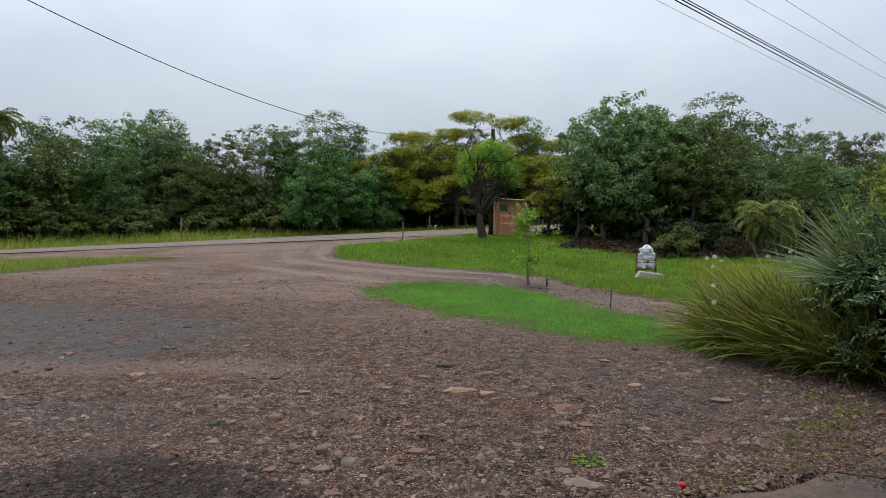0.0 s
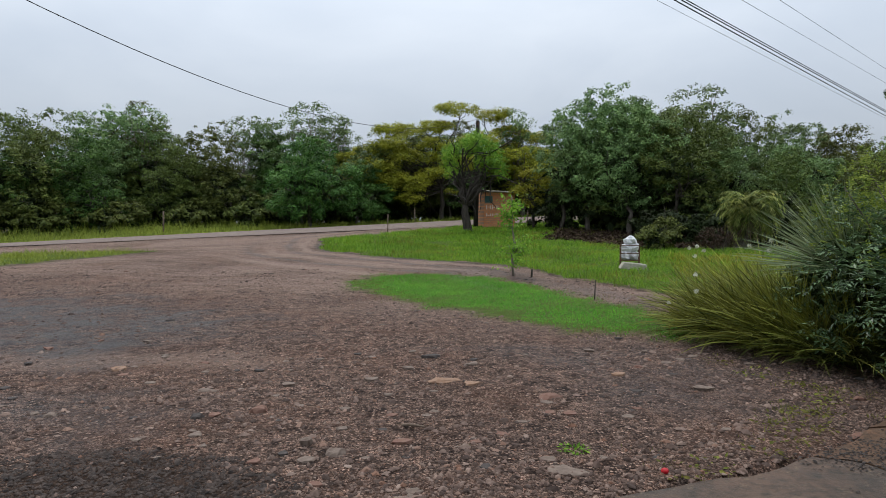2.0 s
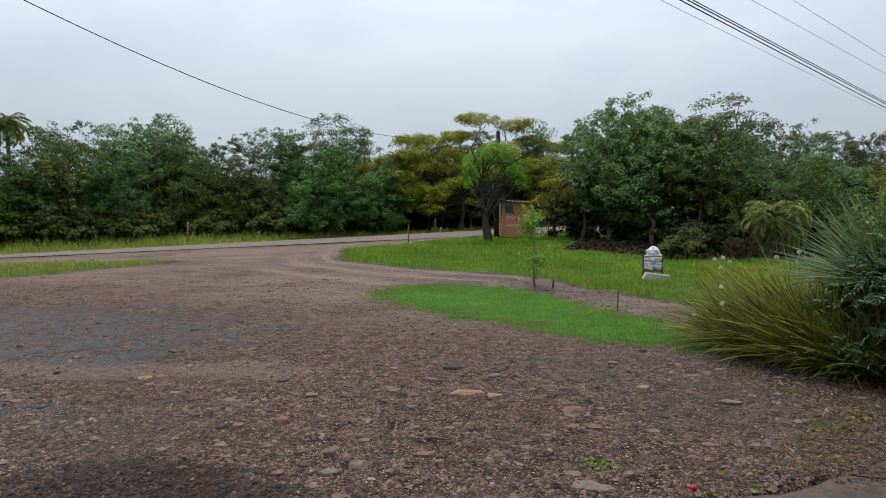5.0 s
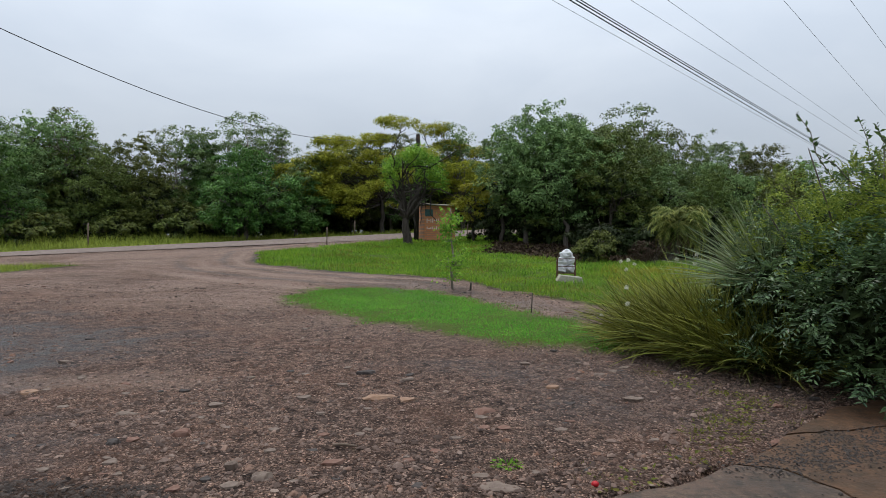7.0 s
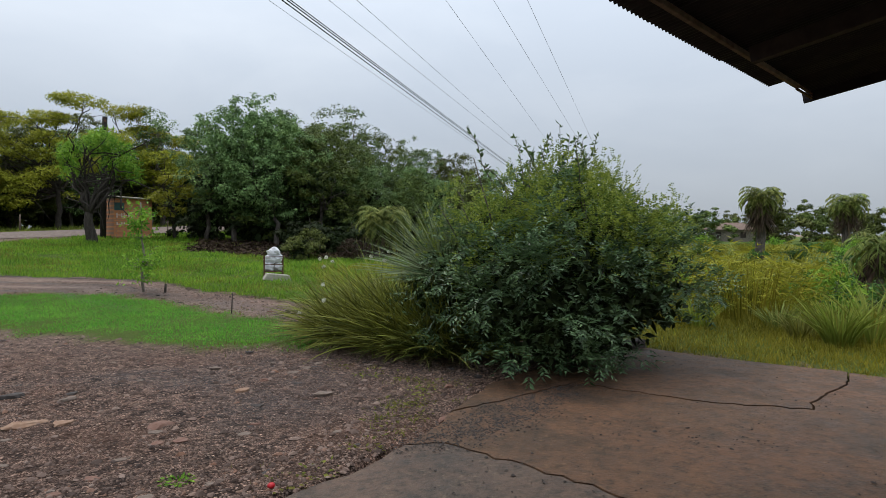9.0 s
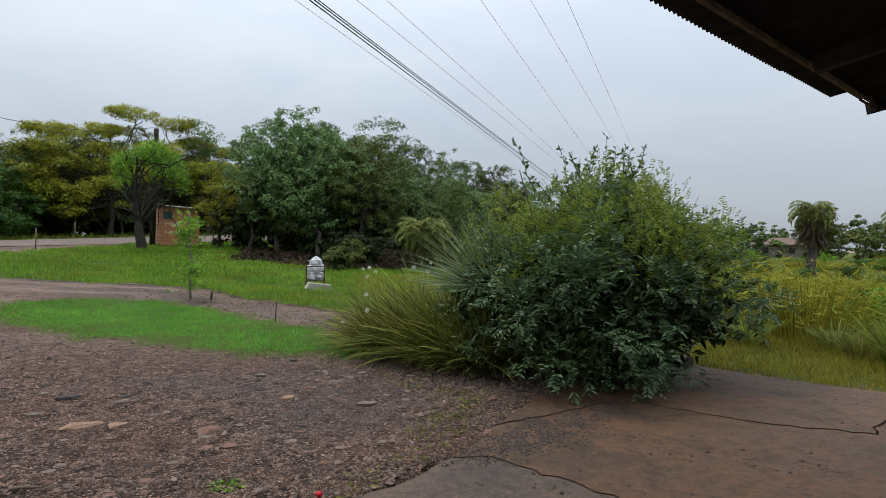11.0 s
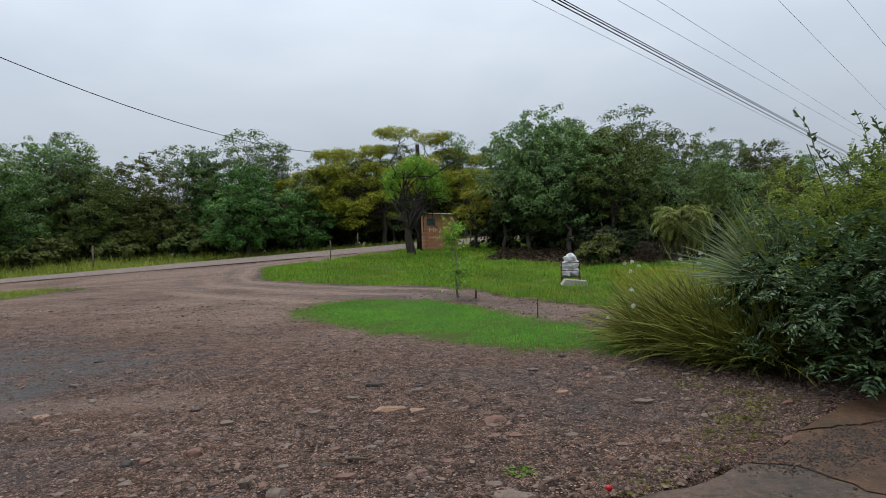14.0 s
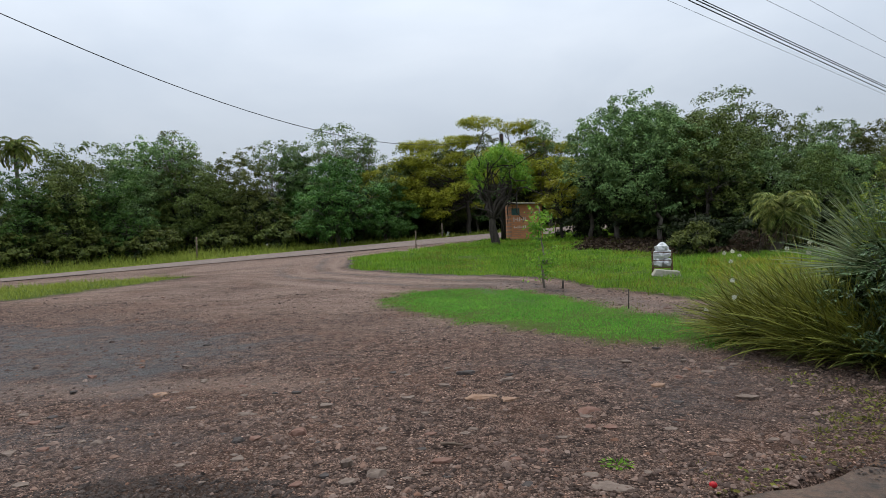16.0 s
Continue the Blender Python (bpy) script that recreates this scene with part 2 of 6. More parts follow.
def ground_material():
    m, nt, b = material("gravel_and_soil", 0.9)
    v = coords(nt)
    cov = nt.nodes.new("ShaderNodeAttribute")
    cov.attribute_name = "cover"
    sep = nt.nodes.new("ShaderNodeSeparateColor")
    nt.links.new(cov.outputs["Color"], sep.inputs["Color"])
    grass, wet, red = sep.outputs[0], sep.outputs[1], sep.outputs[2]
    vor = nnode(nt, "ShaderNodeTexVoronoi", Scale=44.0, Randomness=1.0)
    nt.links.new(v, vor.inputs["Vector"])
    vor2 = nnode(nt, "ShaderNodeTexVoronoi", Scale=110.0, Randomness=1.0)
    nt.links.new(v, vor2.inputs["Vector"])
    vs = nt.nodes.new("ShaderNodeSeparateColor")
    nt.links.new(vor.outputs["Color"], vs.inputs["Color"])
    stone = ramp(nt, vs.outputs[0], [(0.0, (0.041, 0.026, 0.020)), (0.4, (0.158, 0.099, 0.074)), (0.75, (0.35, 0.236, 0.181)), (1.0, (0.64, 0.455, 0.356))])
    vs2 = nt.nodes.new("ShaderNodeSeparateColor")
    nt.links.new(vor2.outputs["Color"], vs2.inputs["Color"])
    grit = ramp(nt, vs2.outputs[1], [(0.0, (0.037, 0.023, 0.018)), (0.5, (0.160, 0.101, 0.077)), (1.0, (0.50, 0.343, 0.266))])
    vor3 = nnode(nt, "ShaderNodeTexVoronoi", Scale=25.0, Randomness=1.0)
    nt.links.new(v, vor3.inputs["Vector"])
    vs3 = nt.nodes.new("ShaderNodeSeparateColor")
    nt.links.new(vor3.outputs["Color"], vs3.inputs["Color"])
    gap = ramp_fac(nt, vor.outputs["Distance"], 0.36, 0.52)
    stone = mix(nt, maths(nt, "MULTIPLY", gap, 0.95), stone, (0.032, 0.021, 0.017))
    pick = ramp_fac(nt, noise_of(nt, v, 5.0, 5.0), 0.40, 0.62)
    col = mix(nt, pick, grit, stone)
    cobble = ramp(nt, vs3.outputs[2], [(0.0, (0.62, 0.61, 0.61)), (0.5, (1.12, 1.11, 1.10)), (1.0, (1.7, 1.61, 1.55))])
    col = mix(nt, 1.0, col, cobble, "MULTIPLY")
    seam = ramp_fac(nt, noise_of(nt, v, 9.0, 8.0, 0.75), 0.52, 0.66)
    col = mix(nt, maths(nt, "MULTIPLY", seam, 0.42), col, (0.040, 0.027, 0.022))
    warm = ramp_fac(nt, noise_of(nt, v, 0.55, 5.0, 0.6), 0.46, 0.72)
    col = mix(nt, maths(nt, "MULTIPLY", warm, 0.5), col, (0.185, 0.090, 0.056))
    dark = ramp_fac(nt, noise_of(nt, v, 0.33, 6.0, 0.65), 0.50, 0.68)
    col = mix(nt, maths(nt, "MULTIPLY", dark, 0.36), col, (0.057, 0.042, 0.038))
    tan = mix(nt, ramp_fac(nt, noise_of(nt, v, 14.0, 8.0, 0.75)), (0.29, 0.19, 0.145), (0.68, 0.51, 0.415))
    col = mix(nt, red, col, mix(nt, 0.3, tan, col))
    damp = maths(nt, "MULTIPLY", wet, ramp_fac(nt, noise_of(nt, v, 1.3, 8.0, 0.7), 0.28, 0.58))
    col = mix(nt, maths(nt, "MULTIPLY", damp, 0.84), col, (0.040, 0.037, 0.037))
    col = mix(nt, cov.outputs["Alpha"], col, mix(nt, noise_of(nt, v, 12.0), (0.022, 0.014, 0.010), (0.065, 0.040, 0.026)))
    soil = mix(nt, noise_of(nt, v, 7.0, 6.0), (0.065, 0.10, 0.020), (0.15, 0.20, 0.040))
    col = mix(nt, grass, col, soil)
    nt.links.new(col, b.inputs["Base Color"])
    rough = maths(nt, "SUBTRACT", 0.92, maths(nt, "MULTIPLY", damp, 0.40))
    nt.links.new(rough, b.inputs["Roughness"])
    nt.links.new(maths(nt, "ADD", 0.12, maths(nt, "MULTIPLY", damp, 0.35)), b.inputs["Specular IOR Level"])
    h = maths(nt, "ADD", maths(nt, "MULTIPLY", vor.outputs["Distance"], -1.0), maths(nt, "ADD", maths(nt, "MULTIPLY", vor2.outputs["Distance"], -0.6), maths(nt, "MULTIPLY", vor3.outputs["Distance"], -1.4)))
    h = maths(nt, "ADD", h, maths(nt, "MULTIPLY", noise_of(nt, v, 3.0, 8.0, 0.65), 1.5))
    bump(nt, b, h, 1.0, 0.045)
    return m


def pebble_material():
    m, nt, b = material("loose_stone", 0.85)
    geo = nt.nodes.new("ShaderNodeNewGeometry")
    col = ramp(nt, geo.outputs["Random Per Island"], [(0.0, (0.040, 0.027, 0.022)), (0.35, (0.110, 0.072, 0.056)), (0.65, (0.215, 0.143, 0.112)), (0.88, (0.28, 0.20, 0.16)), (0.95, (0.26, 0.13, 0.08)), (1.0, (0.40, 0.305, 0.245))])
    v = coords(nt)
    col = mix(nt, maths(nt, "MULTIPLY", noise_of(nt, v, 60.0, 4.0), 0.6), col, (0.093, 0.062, 0.049))
    nt.links.new(col, b.inputs["Base Color"])
    bump(nt, b, noise_of(nt, v, 90.0, 5.0), 0.4, 0.0042)
    return m


def stone_material(name, c1, c2):
    return plain(name, c1, c2, 22.0, 0.85, 0.6, 0.012)


def bark_material(name, c1, c2):
    m, nt, b = material(name, 0.9)
    mp = nt.nodes.new("ShaderNodeMapping")
    mp.inputs["Scale"].default_value = (1, 1, 0.18)
    nt.links.new(coords(nt), mp.inputs["Vector"])
    f = noise_of(nt, mp.outputs[0], 14.0, 7.0, 0.65)
    nt.links.new(mix(nt, ramp_fac(nt, f), c1, c2), b.inputs["Base Color"])
    bump(nt, b, f, 0.9, 0.03)
    return m


M_GROUND = ground_material()
M_PEBBLE = pebble_material()
M_PEBBLE_WET = plain("wet_stone", (0.020, 0.014, 0.011), (0.095, 0.066, 0.052), 16.0, 0.7, 0.4, 0.004)
M_STONE_ORANGE = stone_material("ochre_stone", (0.240, 0.136, 0.084), (0.320, 0.208, 0.144))
M_STONE_GREY = stone_material("grey_stone", (0.140, 0.102, 0.080), (0.230, 0.175, 0.140))
M_STONE_RUST = stone_material("rust_stone", (0.160, 0.080, 0.056), (0.216, 0.128, 0.096))
M_STONE_DARK = stone_material("dark_stone", (0.048, 0.040, 0.036), (0.088, 0.072, 0.064))
M_BARK = bark_material("grey_bark", (0.05, 0.042, 0.035), (0.14, 0.12, 0.10))
M_BARK_DARK = bark_material("dark_bark", (0.022, 0.018, 0.014), (0.065, 0.054, 0.044))
M_BARK_PALE = bark_material("pale_bark", (0.12, 0.105, 0.085), (0.26, 0.23, 0.19))
M_LEAF_DARK = leaf_material("forest_leaf", (0.030, 0.053, 0.012), (0.21, 0.265, 0.065), hue=(0.468, 0.045))
# Nearly black leaf: deep shade inside crowns and thickets put into its colour.
M_LEAF_PAINTED_SHADE = leaf_material("leaf_painted_shade", (0.014, 0.024, 0.008), (0.045, 0.066, 0.02), 0.05)
M_LEAF_MID = leaf_material("green_leaf", (0.018, 0.060, 0.014), (0.14, 0.27, 0.055), hue=(0.49, 0.02))
M_LEAF_GREY = leaf_material("grey_green_leaf", (0.042, 0.088, 0.028), (0.32, 0.46, 0.165), hue=(0.485, 0.03))
M_LEAF_YELLOW = leaf_material("yellow_green_leaf", (0.15, 0.20, 0.018), (0.58, 0.63, 0.080), 0.38, hue=(0.474, 0.026))
M_LEAF_LIME = leaf_material("lime_leaf", (0.08, 0.19, 0.02), (0.40, 0.58, 0.075), 0.35)
M_LEAF_SHRUB = leaf_material("shrub_leaf", (0.014, 0.045, 0.014), (0.25, 0.42, 0.18), 0.16, 0.36, 1.2, 0.35)
M_LEAF_SHOOT = leaf_material("shoot_leaf", (0.03, 0.06, 0.015), (0.16, 0.22, 0.08), 0.2, 0.45, 1.0)
M_LEAF_TOP = leaf_material("young_leaf", (0.07, 0.125, 0.018), (0.44, 0.49, 0.09), 0.25, 0.45, 1.6)
M_LEAF_PALM = leaf_material("palm_leaf", (0.06, 0.1, 0.02), (0.37, 0.39, 0.1), 0.25, 0.5)
M_BLADE = leaf_material("sword_leaf", (0.018, 0.034, 0.008), (0.49, 0.52, 0.11), 0.15, 0.45, 0.9)
M_BLADE_GREY = leaf_material("silver_sword_leaf", (0.09, 0.13, 0.06), (0.42, 0.48, 0.28), 0.2, 0.4, 0.9)
M_LAWN = leaf_material("lawn_blade", (0.06, 0.22, 0.022), (0.27, 0.56, 0.068), 0.42, 0.6, 0.4)
M_LAWN_DRY = leaf_material("dry_blade", (0.11, 0.12, 0.02), (0.28, 0.26, 0.065), 0.3, 0.6, 0.4)
M_MEADOW = leaf_material("meadow_blade", (0.050, 0.16, 0.013), (0.37, 0.58, 0.058), 0.42, 0.6, 0.25)
M_VERGE = leaf_material("verge_blade", (0.11, 0.15, 0.018), (0.38, 0.41, 0.075), 0.3, 0.6, 0.25)
M_FIELD = leaf_material("field_weed", (0.11, 0.115, 0.012), (0.46, 0.41, 0.05), 0.35, 0.6, 0.25)
M_DEAD = leaf_material("dead_leaf", (0.026, 0.017, 0.012), (0.11, 0.075, 0.050), 0.1, 0.8, 0.8)
M_PETAL = plain("white_petal", (0.55, 0.55, 0.42), (0.75, 0.74, 0.62), 30.0, 0.6, 0.1)

# ---------------------------------------------------------------- the lie of the ground
PATCH = [(-1.9, 14.6), (-1.3, 16.7), (0.25, 16.9), (1.7, 16.1), (2.3, 15.0), (2.95, 12.5), (3.3, 11.4), (3.75, 9.9), (4.6, 8.9), (5.2, 8.1), (4.6, 7.6), (3.9, 7.7), (3.3, 7.8), (1.96, 8.6), (1.47, 9.1), (0.62, 10.2), (-0.25, 11.4), (-1.1, 12.9)]
MEADOW = [(-4.9, 29.4), (-4.4, 25.4), (-3.76, 23.5), (-1.68, 21.7), (0.3, 20.35), (2.1, 19.7), (3.2, 18.8), (3.6, 16.8), (4.4, 14.7), (5.0, 12.5), (6.3, 10.6), (7.3, 7.4), (7.2, 5.3), (7.8, 3.2), (9.7, -4), (60, -60), (400, -60), (400, 290), (100, 97.5), (2.0, 38.7)]
ISLAND = [(-12.6, 17.5), (-11.9, 18.9), (-10.1, 23.2), (-13.4, 22.9), (-15.9, 22.0), (-21.9, 18.4), (-45, 4.6), (-45, -3), (-22.6, 11.5)]
PUDDLE = [(-9.5, 12.2), (-6.4, 11.8), (-3.2, 9.7), (-3.2, 8.4), (-4.0, 7.1), (-5.2, 7.0), (-9, 6.0), (-12, 9.0)]
STAIN = [(-2.7, 3.95), (-1.9, 4.05), (-1.1, 3.75), (-0.7, 3.2), (-1.6, 2.6), (-2.8, 3.0)]
ROAD_NEAR, ROAD_FAR = 37.2, 44.2


def axis_steps(lo, hi, a, b, fine, grow):
    s = list(np.arange(a, b, fine))
    v, d = b, fine
    while v < hi:
        s.append(v)
        d *= grow
        v += d
    v, d = a, fine
    while v > lo:
        d *= grow
        v -= d
        s.insert(0, v)
    return np.array(s)


xs = axis_steps(-900, 1200, -7.0, 8.0, 0.11, 1.06)
ys = axis_steps(-600, 1500, 2.2, 24.0, 0.12, 1.055)
gx, gy = np.meshgrid(xs, ys)
gq = gy - 0.6 * gx
near_w = 1 - smooth(np.hypot(gx, gy), 25, 60)
gz = terrain(gx, gy) + near_w * (0.012 * wobble(gx, gy, 0.9) + 0.008 * wobble(gx, gy, 0.23, 3.0) + 0.02 * wobble(gx, gy, 3.1, 5.0))
on_slab = inside([(-6, 2.4), (0.6, 3.15), (1.71, 3.5), (2.96, 4.1), (3.96, 4.85), (5.2, 5.25), (6.95, 5.3), (7.6, 3.2), (9.5, -4), (-6, -4)], gx, gy)
gz = np.where(on_slab > -0.02, gz - 0.06, gz)
edge = 0.22 * wobble(gx, gy, 0.5, 1.0) + 0.12 * wobble(gx, gy, 0.17, 4.0)
g_patch = smooth(inside(PATCH, gx, gy) + edge, -0.35, 0.25)
g_mead = smooth(inside(MEADOW, gx, gy) + edge * 1.5, -0.2, 0.25)
g_isle = smooth(inside(ISLAND, gx, gy) + edge * 1.5, -0.2, 0.25)
g_far = smooth(gq, ROAD_FAR + 0.6, ROAD_FAR + 1.2)
grass_w = np.maximum.reduce([g_patch, g_mead, g_isle, g_far])
lap = (gq > ROAD_NEAR - 1.0) & (gq < ROAD_FAR + 0.4)
grass_w = np.where(lap, 0, grass_w)
litter = smooth(inside([(5.8, 30.5), (8.4, 27.0), (11.5, 26.6), (22, 29), (34, 36), (34, 44), (8, 38)], gx, gy) + edge * 3, -0.5, 1.0)
grass_w = grass_w * (1 - 0.85 * litter) * (1 - 0.8 * smooth(gq, ROAD_FAR + 6, ROAD_FAR + 9) * (gx < 40))
wet_w = smooth(inside(PUDDLE, gx, gy) + edge * 3.5, -1.6, 1.2)
wet_w = np.maximum(wet_w, 0.55 * smooth(inside([(-4.6, 5.7), (-2.7, 5.6), (-1.95, 4.9), (-2.5, 4.25), (-4.6, 4.2)], gx, gy) + edge * 1.5, -0.5, 0.4))
wet_w = np.maximum(wet_w, 0.5 * smooth(inside([(1.0, 6.9), (2.6, 7.7), (3.6, 7.0), (4.2, 5.4), (2.6, 4.4), (1.5, 5.0)], gx, gy) + edge * 2.0, -0.7, 0.7))
TRACK = [(-2.0, 18.2), (0.4, 18.9), (2.4, 17.6), (3.3, 15.2), (4.2, 12.6), (5.2, 10.6), (5.0, 9.4), (4.1, 10.6), (3.4, 12.6), (2.4, 15.6), (0.3, 17.4)]
wet_w = np.maximum(wet_w, 0.5 * smooth(inside(TRACK, gx, gy) + edge * 1.2, -0.5, 0.3) * smooth(gx, -1.5, 1.5))
wet_w = np.maximum(wet_w, 0.6 * smooth(0.9 - np.hypot((gx - 1.2) / 2.2, (gy - 7.3) / 0.5) + edge, 0, 0.9))
red_w = smooth(np.exp(-((gq - 33.5) / 3.0) ** 2) * (gx > -12) * (gx < 1), 0.2, 0.9) * 0.7
packed = smooth(gy + 0.5 * gx, 7.5, 13) * (0.45 + 0.30 * wobble(gx * 0.6 + gy * 0.3, gy * 1.2 - gx * 0.2, 1.7, 6.0) + 0.22 * wobble(gx * 0.8, gy * 1.7 + gx * 0.25, 0.6, 8.0))
red_w = np.maximum(red_w, np.clip(packed, 0, 0.85))
red_w = np.maximum(red_w, 0.5 * smooth(np.exp(-((gy - 6.7 + 0.06 * gx) / 0.55) ** 2) + edge, 0.25, 1.0) * smooth(-gx, 1.0, 2.6) * smooth(gx, -6.5, -5))
red_w = np.maximum(red_w, 0.45 * smooth(inside([(3.5, 16.5), (4.2, 14.6), (4.9, 12.4), (6.4, 10.4), (5.2, 11.2), (4.0, 13.8)], gx, gy), -0.4, 0.2))
rim = -inside(MEADOW, gx, gy) + edge * 0.25
on_bend = smooth(gy, 12, 15) * smooth(-gx, -3.5, -2.0) * smooth(gx, -9, -5)
for at, wide, dark_rut in ((0.12, 0.16, 1), (0.75, 0.22, 0), (1.35, 0.16, 1), (2.1, 0.35, 0), (2.9, 0.2, 1), (4.0, 0.5, 0)):
    band = np.exp(-((rim - at) / wide) ** 2) * on_bend
    if dark_rut:
        wet_w = np.maximum(wet_w, 0.8 * band)
    else:
        red_w = np.maximum(red_w, 0.95 * band)
nv_x, nv_y = len(xs), len(ys)
gi = np.arange(nv_x * nv_y).reshape(nv_y, nv_x)
gf = np.stack([gi[:-1, :-1], gi[:-1, 1:], gi[1:, 1:], gi[1:, :-1]], -1).reshape(-1, 4)
ground_me = mesh_of("ground", np.stack([gx, gy, gz], -1).reshape(-1, 3), gf, (M_GROUND,), True)
att = ground_me.color_attributes.new("cover", "FLOAT_COLOR", "POINT")
# Dark soil rim at the grass edges, the overhanging tufts' shadow painted in.
sod_shade = 0.8 * np.exp(-((-inside(MEADOW, gx, gy) + edge - 0.02) / 0.13) ** 2) * (gy < 30) * (gy > 9) * (gx < 8)
sod_shade = np.maximum(sod_shade, 0.7 * np.exp(-((-inside(ISLAND, gx, gy) + edge - 0.02) / 0.15) ** 2))
floor_w = np.maximum.reduce([litter, sod_shade, 0.85 * smooth(inside(STAIN, gx, gy) + edge * 0.9, -0.15, 0.3), smooth(gq, ROAD_FAR + 5, ROAD_FAR + 8) * (gx < 40)])
cols = np.stack([grass_w, wet_w, red_w, floor_w], -1).reshape(-1)
att.data.foreach_set("color", cols.astype(np.float32))
tagged(new("ground", ground_me), "stony reddish-brown gravel yard with damp patches and soil", "ground", "", "structure")

# road
M_ASPHALT = plain("worn_asphalt", (0.15, 0.117, 0.100), (0.27, 0.215, 0.185), 6.0, 0.9, 0.4, 0.008)
M_ASPHALT.node_tree.nodes["Principled BSDF"].inputs["Specular IOR Level"].default_value = 0.05


def strip(name, q0, q1, x0, x1, lift, n=160, cross=6):
    xx = np.linspace(x0, x1, n)
    qq = np.linspace(q0, q1, cross)
    X, Q = np.meshgrid(xx, qq)
    Y = Q + 0.6 * X
    Z = terrain(X, Y) + lift
    v = np.stack([X, Y, Z], -1).reshape(-1, 3)
    i = np.arange(n * cross).reshape(cross, n)
    f = np.stack([i[:-1, :-1], i[:-1, 1:], i[1:, 1:], i[1:, :-1]], -1).reshape(-1, 4)
    return v, f


rv, rf = strip("road", ROAD_NEAR, ROAD_FAR, -140, 120, 0.035)
tagged(part("road", mesh_of("road", rv, rf, (M_ASPHALT,), True), None), "weathered grey asphalt country road climbing gently", "road", "", "structure")

# ---------------------------------------------------------------- loose stone
ICO_V = np.array([(1, 0, -0.2), (0.35, 0.95, -0.2), (-0.9, 0.5, -0.2), (-0.8, -0.65, -0.2), (0.4, -0.95, -0.2), (0.35, 0.3, 0.9), (-0.4, 0.1, 0.95), (0.1, -0.5, 0.85)])
ICO_F = np.array([(0, 1, 5), (1, 2, 6), (1, 6, 5), (2, 3, 6), (3, 7, 6), (3, 4, 7), (4, 0, 7), (0, 5, 7), (5, 6, 7)])


def pebbles(n, place, size, rs, flat=None):
    x, y = place(n)
    n = len(x)
    s = size(n, y)
    v = ICO_V[None] * rs.uniform(0.7, 1.25, (n, 8, 1)) * np.stack([s * rs.uniform(0.8, 1.6, n), s * rs.uniform(0.7, 1.2, n), s * rs.uniform(0.3, 0.7, n)], -1)[:, None]
    a = rs.uniform(0, 6.28, n)
    c, sn = np.cos(a)[:, None], np.sin(a)[:, None]
    vx, vy = v[..., 0] * c - v[..., 1] * sn, v[..., 0] * sn + v[..., 1] * c
    z = terrain(x, y) + 0.012 * wobble(x, y, 0.9) + 0.008 * wobble(x, y, 0.23, 3.0) + 0.02 * wobble(x, y, 3.1, 5.0)
    if flat is not None:
        z = np.full(n, flat)
    out = np.stack([vx + x[:, None], vy + y[:, None], v[..., 2] + (z + s * 0.22)[:, None]], -1)
    return out.reshape(-1, 3), (np.arange(n)[:, None, None] * 8 + ICO_F[None]).reshape(-1, 3)


def yard_place(n):
    """Places on the bare yard, thinner with distance from the slab's edge."""
    y = 2.7 + 15 * R.uniform(0, 1, n) ** 1.7
    x = R.uniform(-0.85, 0.75, n) * y + 0.4
    keep = (inside(PATCH, x, y) < 0.1) & (inside(MEADOW, x, y) < 0) & (x < 6.2)
    keep &= inside([(-6, 2.4), (0.6, 3.15), (1.71, 3.5), (2.96, 4.1), (3.96, 4.85), (5.2, 5.25), (6.95, 5.3), (7.6, 3.2), (9.5, -4), (-6, -4)], x, y) < 0
    keep &= R.uniform(0, 1, n) < (0.55 + 0.45 * wobble(x, y, 1.2, 9.0)) * (1 - 0.9 * smooth(inside(STAIN, x, y) + 0.1 * wobble(x, y, 0.2), -0.12, 0.12)) * (1 - 0.6 * smooth(inside(PUDDLE, x, y), -0.4, 0.4))
    return x[keep], y[keep]


pv, pf = pebbles(74000, yard_place, lambda n, y: np.clip(0.0090 * np.exp(R.normal(0, 0.5, n)), 0.0042, 0.034) * (0.85 + 0.03 * y), R)
tagged(part("gravel", mesh_of("gravel", pv, pf, (M_PEBBLE,)), None), "loose grey and brown gravel strewn over the yard", "gravel", "", "stuff")


def wet_place(n):
    """Places in the wet hollow before the slab."""
    x, y = R.uniform(-3.2, -0.4, n), R.uniform(2.5, 4.4, n)
    ok = inside(STAIN, x, y) + 0.1 * wobble(x, y, 0.2) > -0.1
    return x[ok], y[ok]


pv, pf = pebbles(12000, wet_place, lambda n, y: np.clip(0.0085 * np.exp(R.normal(0, 0.45, n)), 0.004, 0.022), R)
tagged(part("wet_gravel", mesh_of("wet_gravel", pv, pf, (M_PEBBLE_WET,)), None), "dark wet gravel in the hollow before the slab", "gravel", "", "stuff")


def stone(x, y, sx, sy, sz, mat, label, seed, fine=2):
    rs = np.random.RandomState(seed)
    bm = bmesh.new()
    bmesh.ops.create_icosphere(bm, subdivisions=fine, radius=1)
    ph = rs.uniform(0, 6, 6)
    for v in bm.verts:
        c = v.co
        k = 1 + 0.16 * math.sin(3 * c.x + ph[0]) + 0.14 * math.sin(4 * c.y + ph[1]) + 0.1 * math.sin(5 * c.z + ph[2]) + 0.09 * rs.normal()
        v.co = Vector((c.x * sx * k, c.y * sy * k, max(-0.6, min(0.62, c.z)) * sz * k))
    me = bpy.data.meshes.new("stone")
    bm.to_mesh(me)
    bm.free()
    me.materials.append(mat)
    ob = new("stone", me)
    ob.matrix_basis = pose(x, y, tz(x, y) + 0.1 * sz, 0, 0, rs.uniform(-40, 40))
    return tagged(ob, label, "stone", "stones lying in the yard")


